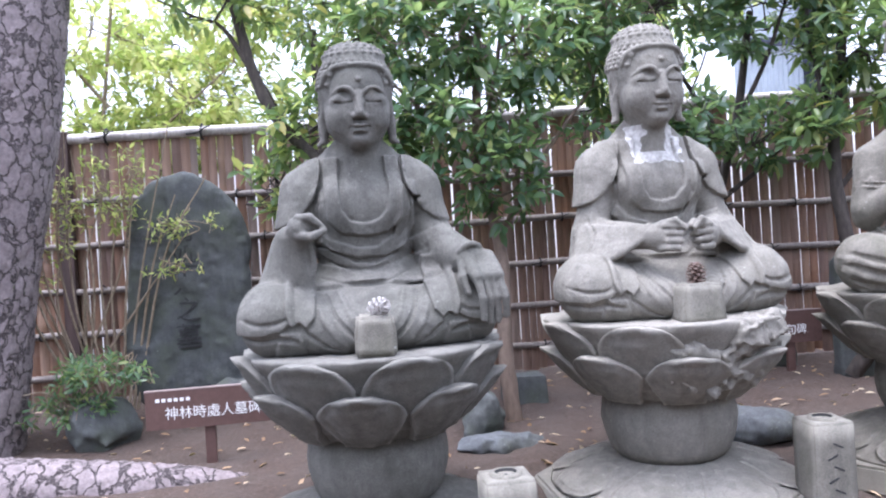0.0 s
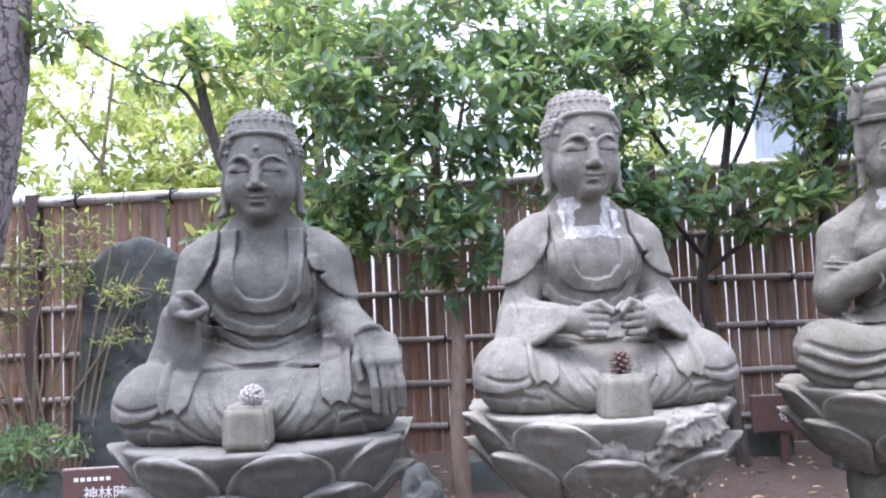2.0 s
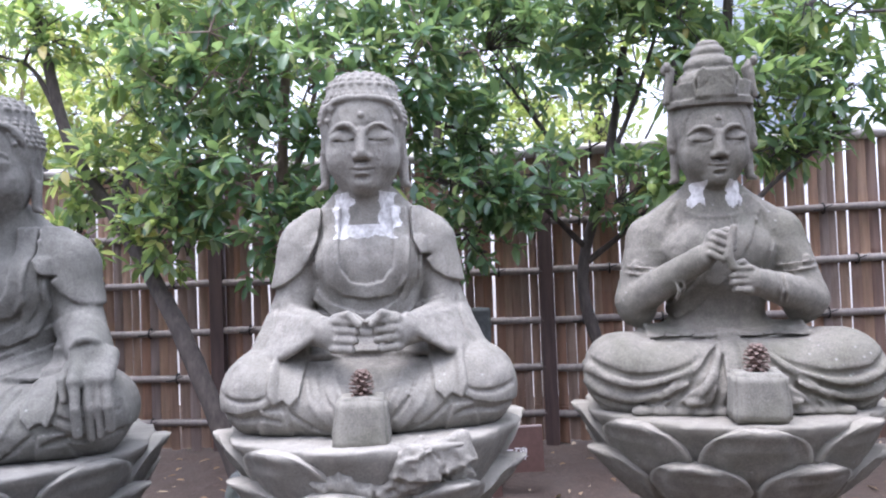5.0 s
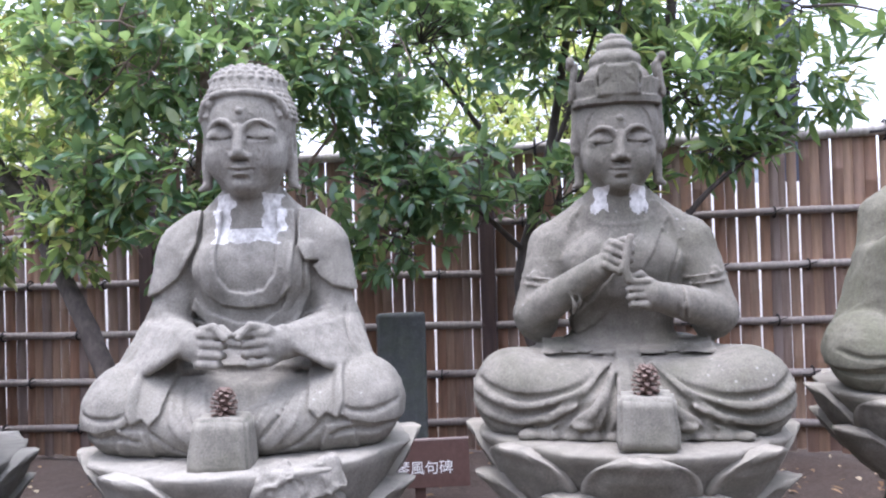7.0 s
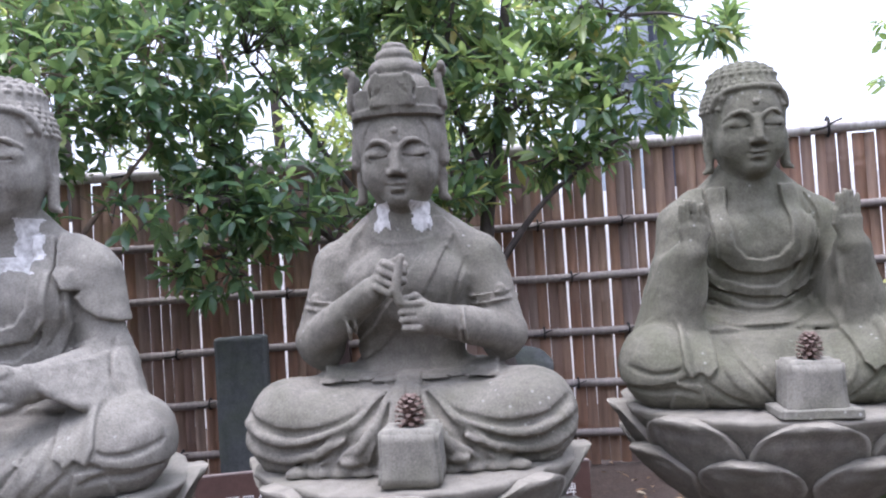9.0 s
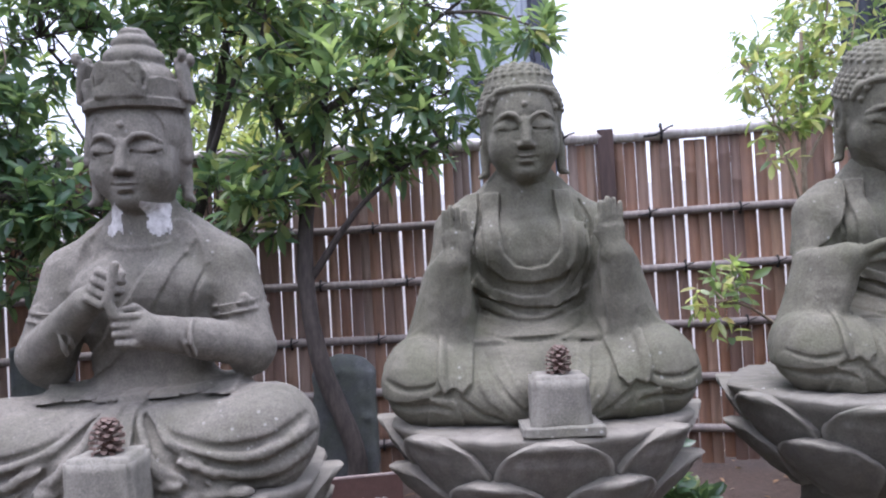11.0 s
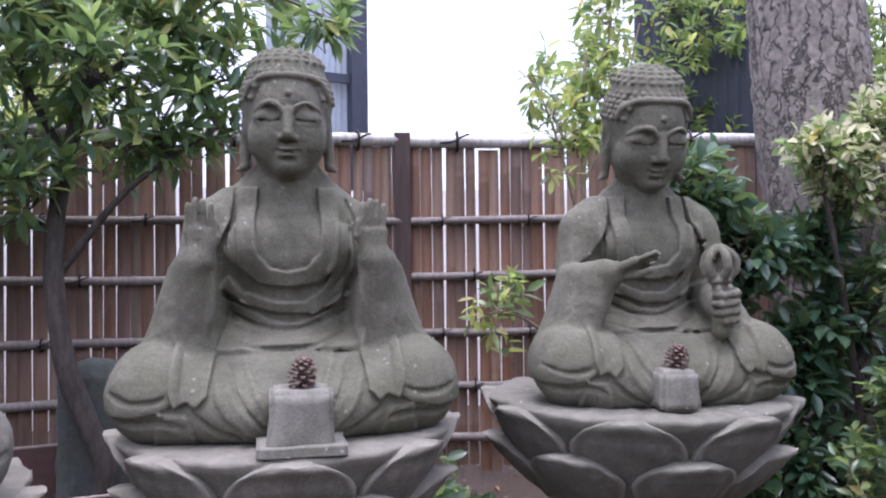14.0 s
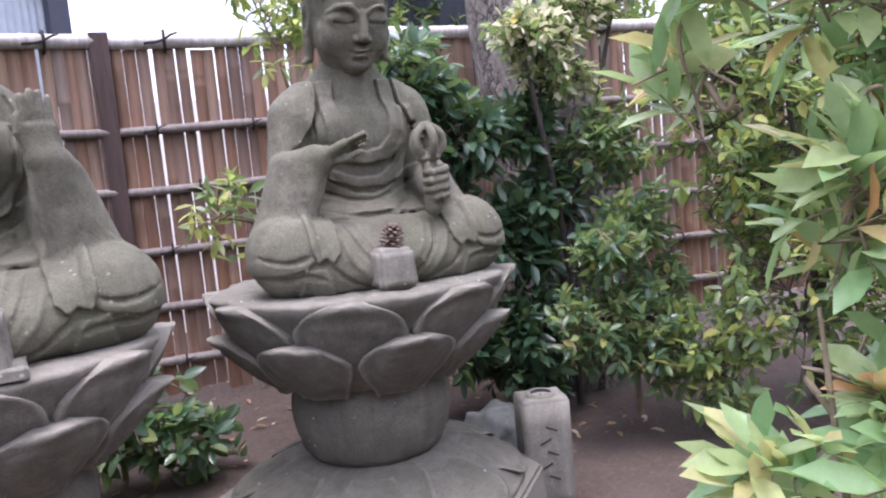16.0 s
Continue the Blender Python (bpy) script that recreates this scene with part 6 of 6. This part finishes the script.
tree("twiggy_shrub", [(-1.75, 5.5, 0.15), (-1.72, 5.5, 0.7), (-1.7, 5.5, 1.2)], 0.02,
     [[(-1.72, 5.5, 0.4), (-2.0, 5.45, 1.2), (-2.1, 5.4, 2.0)], [(-1.72, 5.5, 0.4), (-1.6, 5.4, 1.2), (-1.7, 5.4, 2.1)], [(-1.72, 5.5, 0.6), (-1.4, 5.4, 1.3), (-1.3, 5.4, 1.95)], [(-1.72, 5.5, 0.3), (-1.85, 5.4, 1.1), (-1.6, 5.4, 2.0)], [(-1.7, 5.5, 0.5), (-1.3, 5.4, 1.0), (-0.95, 5.3, 1.45)]]
     + [[(-1.72 + 0.03 * q, 5.5, 0.25), (-2.1 + 0.09 * q, 5.42 - 0.02 * (q % 3), 1.1 + 0.07 * (q % 4)), (-2.2 + 0.12 * q + 0.1 * (q % 2), 5.35, 1.75 + 0.12 * (q % 5))] for q in range(12)],
     [((-1.95, 5.4, 1.6), (0.35, 0.2, 0.5)), ((-1.45, 5.35, 1.8), (0.4, 0.2, 0.35)), ((-0.95, 5.25, 1.55), (0.3, 0.12, 0.15)), ((-1.0, 5.25, 1.25), (0.2, 0.1, 0.1))],
     170, 5, 0.06, 0.02, LEAF_YELLOW, TWIG, "thin twiggy shrub with sparse yellow-green leaves", "shrub", seed=111, limb_r=0.011)

# trees beyond the fence
FAR = [(-4.6, 9.0, 3.0, LEAF_YELLOW), (-2.2, 9.6, 3.4, LEAF_YELLOW), (-0.2, 9.2, 4.4, LEAF_MID), (2.0, 9.8, 4.3, LEAF_MID), (3.9, 9.2, 4.0, LEAF_YELLOW), (9.5, 7.8, 3.4, LEAF_MID), (10.5, 5.5, 3.2, LEAF_MID)]
for k, (x, y, z, mat) in enumerate(FAR):
    rr = np.random.default_rng(200 + k)
    lobes = [((x + rr.uniform(-1, 1), y + rr.uniform(-0.5, 0.5), z + rr.uniform(-1.4, 1.3)), (rr.uniform(0.7, 1.1), 0.7, rr.uniform(0.5, 0.8))) for _ in range(7)]
    tree("garden_tree", [(x, y, 0), (x + 0.1, y, z * 0.4), (x, y, z * 0.9)], 0.11, [[(x, y, z * 0.5), (x + 0.7, y, z * 0.8), (x + 1.0, y, z)], [(x, y, z * 0.5), (x - 0.7, y, z * 0.8), (x - 1.0, y, z)]],
         lobes, 330 if k in (3, 4) else 850 if k < 2 else 480, 7, 0.15, 0.06, mat, BARK, "light green leafy tree beyond the fence", seed=300 + k, second=(LEAF_YELLOW, 0.3))


# ---- pines ----
def pine_trunk(points, r0, r1, mat, label, seed, depth=0.02, cell=11.0, name="pine_tree"):
    P = bend(points, 40)
    base = P[0].copy()
    root = thing(name, pose(*base), label, "tree")
    v, f = tube(P - base, np.linspace(r0, r1, len(P)), 150)
    cen = np.repeat(P - base, 150, 0)
    out = v - cen
    rad = np.linalg.norm(out, axis=1)[:, None]
    out /= rad
    for k in range(len(v)):
        q = Vector((v[k][0] * cell, v[k][1] * cell, v[k][2] * cell * 0.55))
        q += noise.noise_vector(q * 0.6 + Vector((seed, 0, 0))) * 0.6
        d = noise.voronoi(q)[0]
        v[k] += out[k] * (min(d[1] - d[0], 0.35) / 0.35 * depth * 0.6 + 0.005 * noise.noise(q * 5))
    child("trunk", raw_mesh("trunk", v, f, mat), root)
    return root


pine_trunk([(-2.42, 4.9, -0.1), (-2.34, 4.95, 0.5), (-2.22, 5.0, 1.3), (-2.02, 5.0, 2.2), (-1.87, 5.0, 3.2), (-1.82, 5.0, 4.6)], 0.44, 0.33, PINE, "old pine with thick plated bark", 3)
ob = pine_trunk([(-2.5, 4.6, 0.02), (-1.7, 4.35, 0.05), (-0.9, 4.22, 0.03), (-0.25, 4.15, -0.05)], 0.22, 0.09, PINE, "thick bark-covered surface root of the old pine", 4, 0.016, 13.0, "tree_root")
pine_trunk([(7.78, 3.96, 0.0), (7.74, 3.98, 1.2), (7.61, 4.06, 2.6), (7.53, 4.1, 4.8)], 0.37, 0.275, PINE_GREY, "big grey tree trunk beside the fence", 5, 0.025, 9.0, "large_tree")

# ---- walls added beyond the fence and behind the path ----
# the white walls are added so that the fence gaps show bright
for k, (x0, y0, x1, y1, high, mat, label) in enumerate(((-6.5, 8.7, 5.9, 7.8, 2.2, WHITE, "white wall added beyond the fence to brighten its gaps"), (5.9, 7.8, 9.4, 6.5, 2.2, WHITE, "white wall added beyond the fence to brighten its gaps"),
                                                          # unseen wall behind the camera, added to cut the low front
                                                          # light
                                                          (-9.0, -4.5, 14.0, -4.5, 4.2, STONE_BLOCK, "unseen grey wall added behind the path to block low light"))):
    ln = math.hypot(x1 - x0, y1 - y0)
    bm = rough_box(ln, 0.12, high, 0.01, 0.004, 6, 0, k)
    me = bpy.data.meshes.new("wall")
    bm.to_mesh(me)
    bm.free()
    me.materials.append(mat)
    w = new("wall_%d" % (k + 1), me)
    w.matrix_world = pose((x0 + x1) / 2, (y0 + y1) / 2, 0, 0, 0, math.degrees(math.atan2(y1 - y0, x1 - x0)))
    tagged(w, label, "wall", kind="structure")

# ---- building beyond the fence ----
bld = thing("building", pose(7.05, 10.6, 0), "grey corrugated building with a dark blue corner post", "building")
part("corner_post", rough_box(0.22, 0.22, 6.0, 0.01, 0.0, 2), STEEL, bld, "dark blue steel corner post", pose(0, 0, 0))
xs = np.arange(0, 1.1, 0.02)
prof = [(-0.11 - x, -0.02 * (0.5 + 0.5 * math.sin(x * 2 * math.pi / 0.08)), 0) for x in xs]
v = np.array(prof + [(a, b2, 6.0) for a, b2, _ in prof])
m = len(prof)
child("corrugated_wall", raw_mesh("corrugated_wall", v, [(k + 1, k, m + k, m + k + 1) for k in range(m - 1)], SHEET), bld, "grey corrugated wall sheet", pose(0, 0.1, 0))
part("cross_rail", rough_box(1.1, 0.05, 0.12, 0.005, 0.0, 2), STEEL, bld, "dark blue steel rail", pose(-0.55, -0.02, 3.9))
bld2 = thing("building", pose(10.3, 7.5, 0, 0, 0, -40), "dark corrugated shed beyond the trees", "building")
prof = [(x - 0.9, -0.03 * (0.5 + 0.5 * math.sin(x * 2 * math.pi / 0.12)), 0) for x in np.arange(0, 1.8, 0.03)]
v = np.array(prof + [(a, b2, 6.0) for a, b2, _ in prof])
m = len(prof)
child("corrugated_wall", raw_mesh("corrugated_wall", v, [(k, k + 1, m + k + 1, m + k) for k in range(m - 1)], STEEL), bld2, "dark blue corrugated wall sheet")

# ---- fallen leaves ----
rng = np.random.default_rng(77)
n_l = 900
P = np.stack([rng.uniform(-2.5, 7.5, n_l), rng.uniform(3.0, 5.9, n_l), np.zeros(n_l)], 1)
P[:, 2] = ground_z(P[:, 0], P[:, 1]) + 0.012
D = rng.standard_normal((n_l, 3)) * np.array((1, 1, 0.12))
v, f = leaf_arrays(P, D, np.tile((0, 0, 1.0), (n_l, 1)) + rng.normal(0, 0.2, (n_l, 3)), rng.uniform(0.03, 0.085, n_l), rng.uniform(0.015, 0.035, n_l))
tagged(new("fallen_leaves", raw_mesh("fallen_leaves", v, f, LITTER)), "scattered dry brown fallen leaves on the soil", "leaves", kind="stuff")
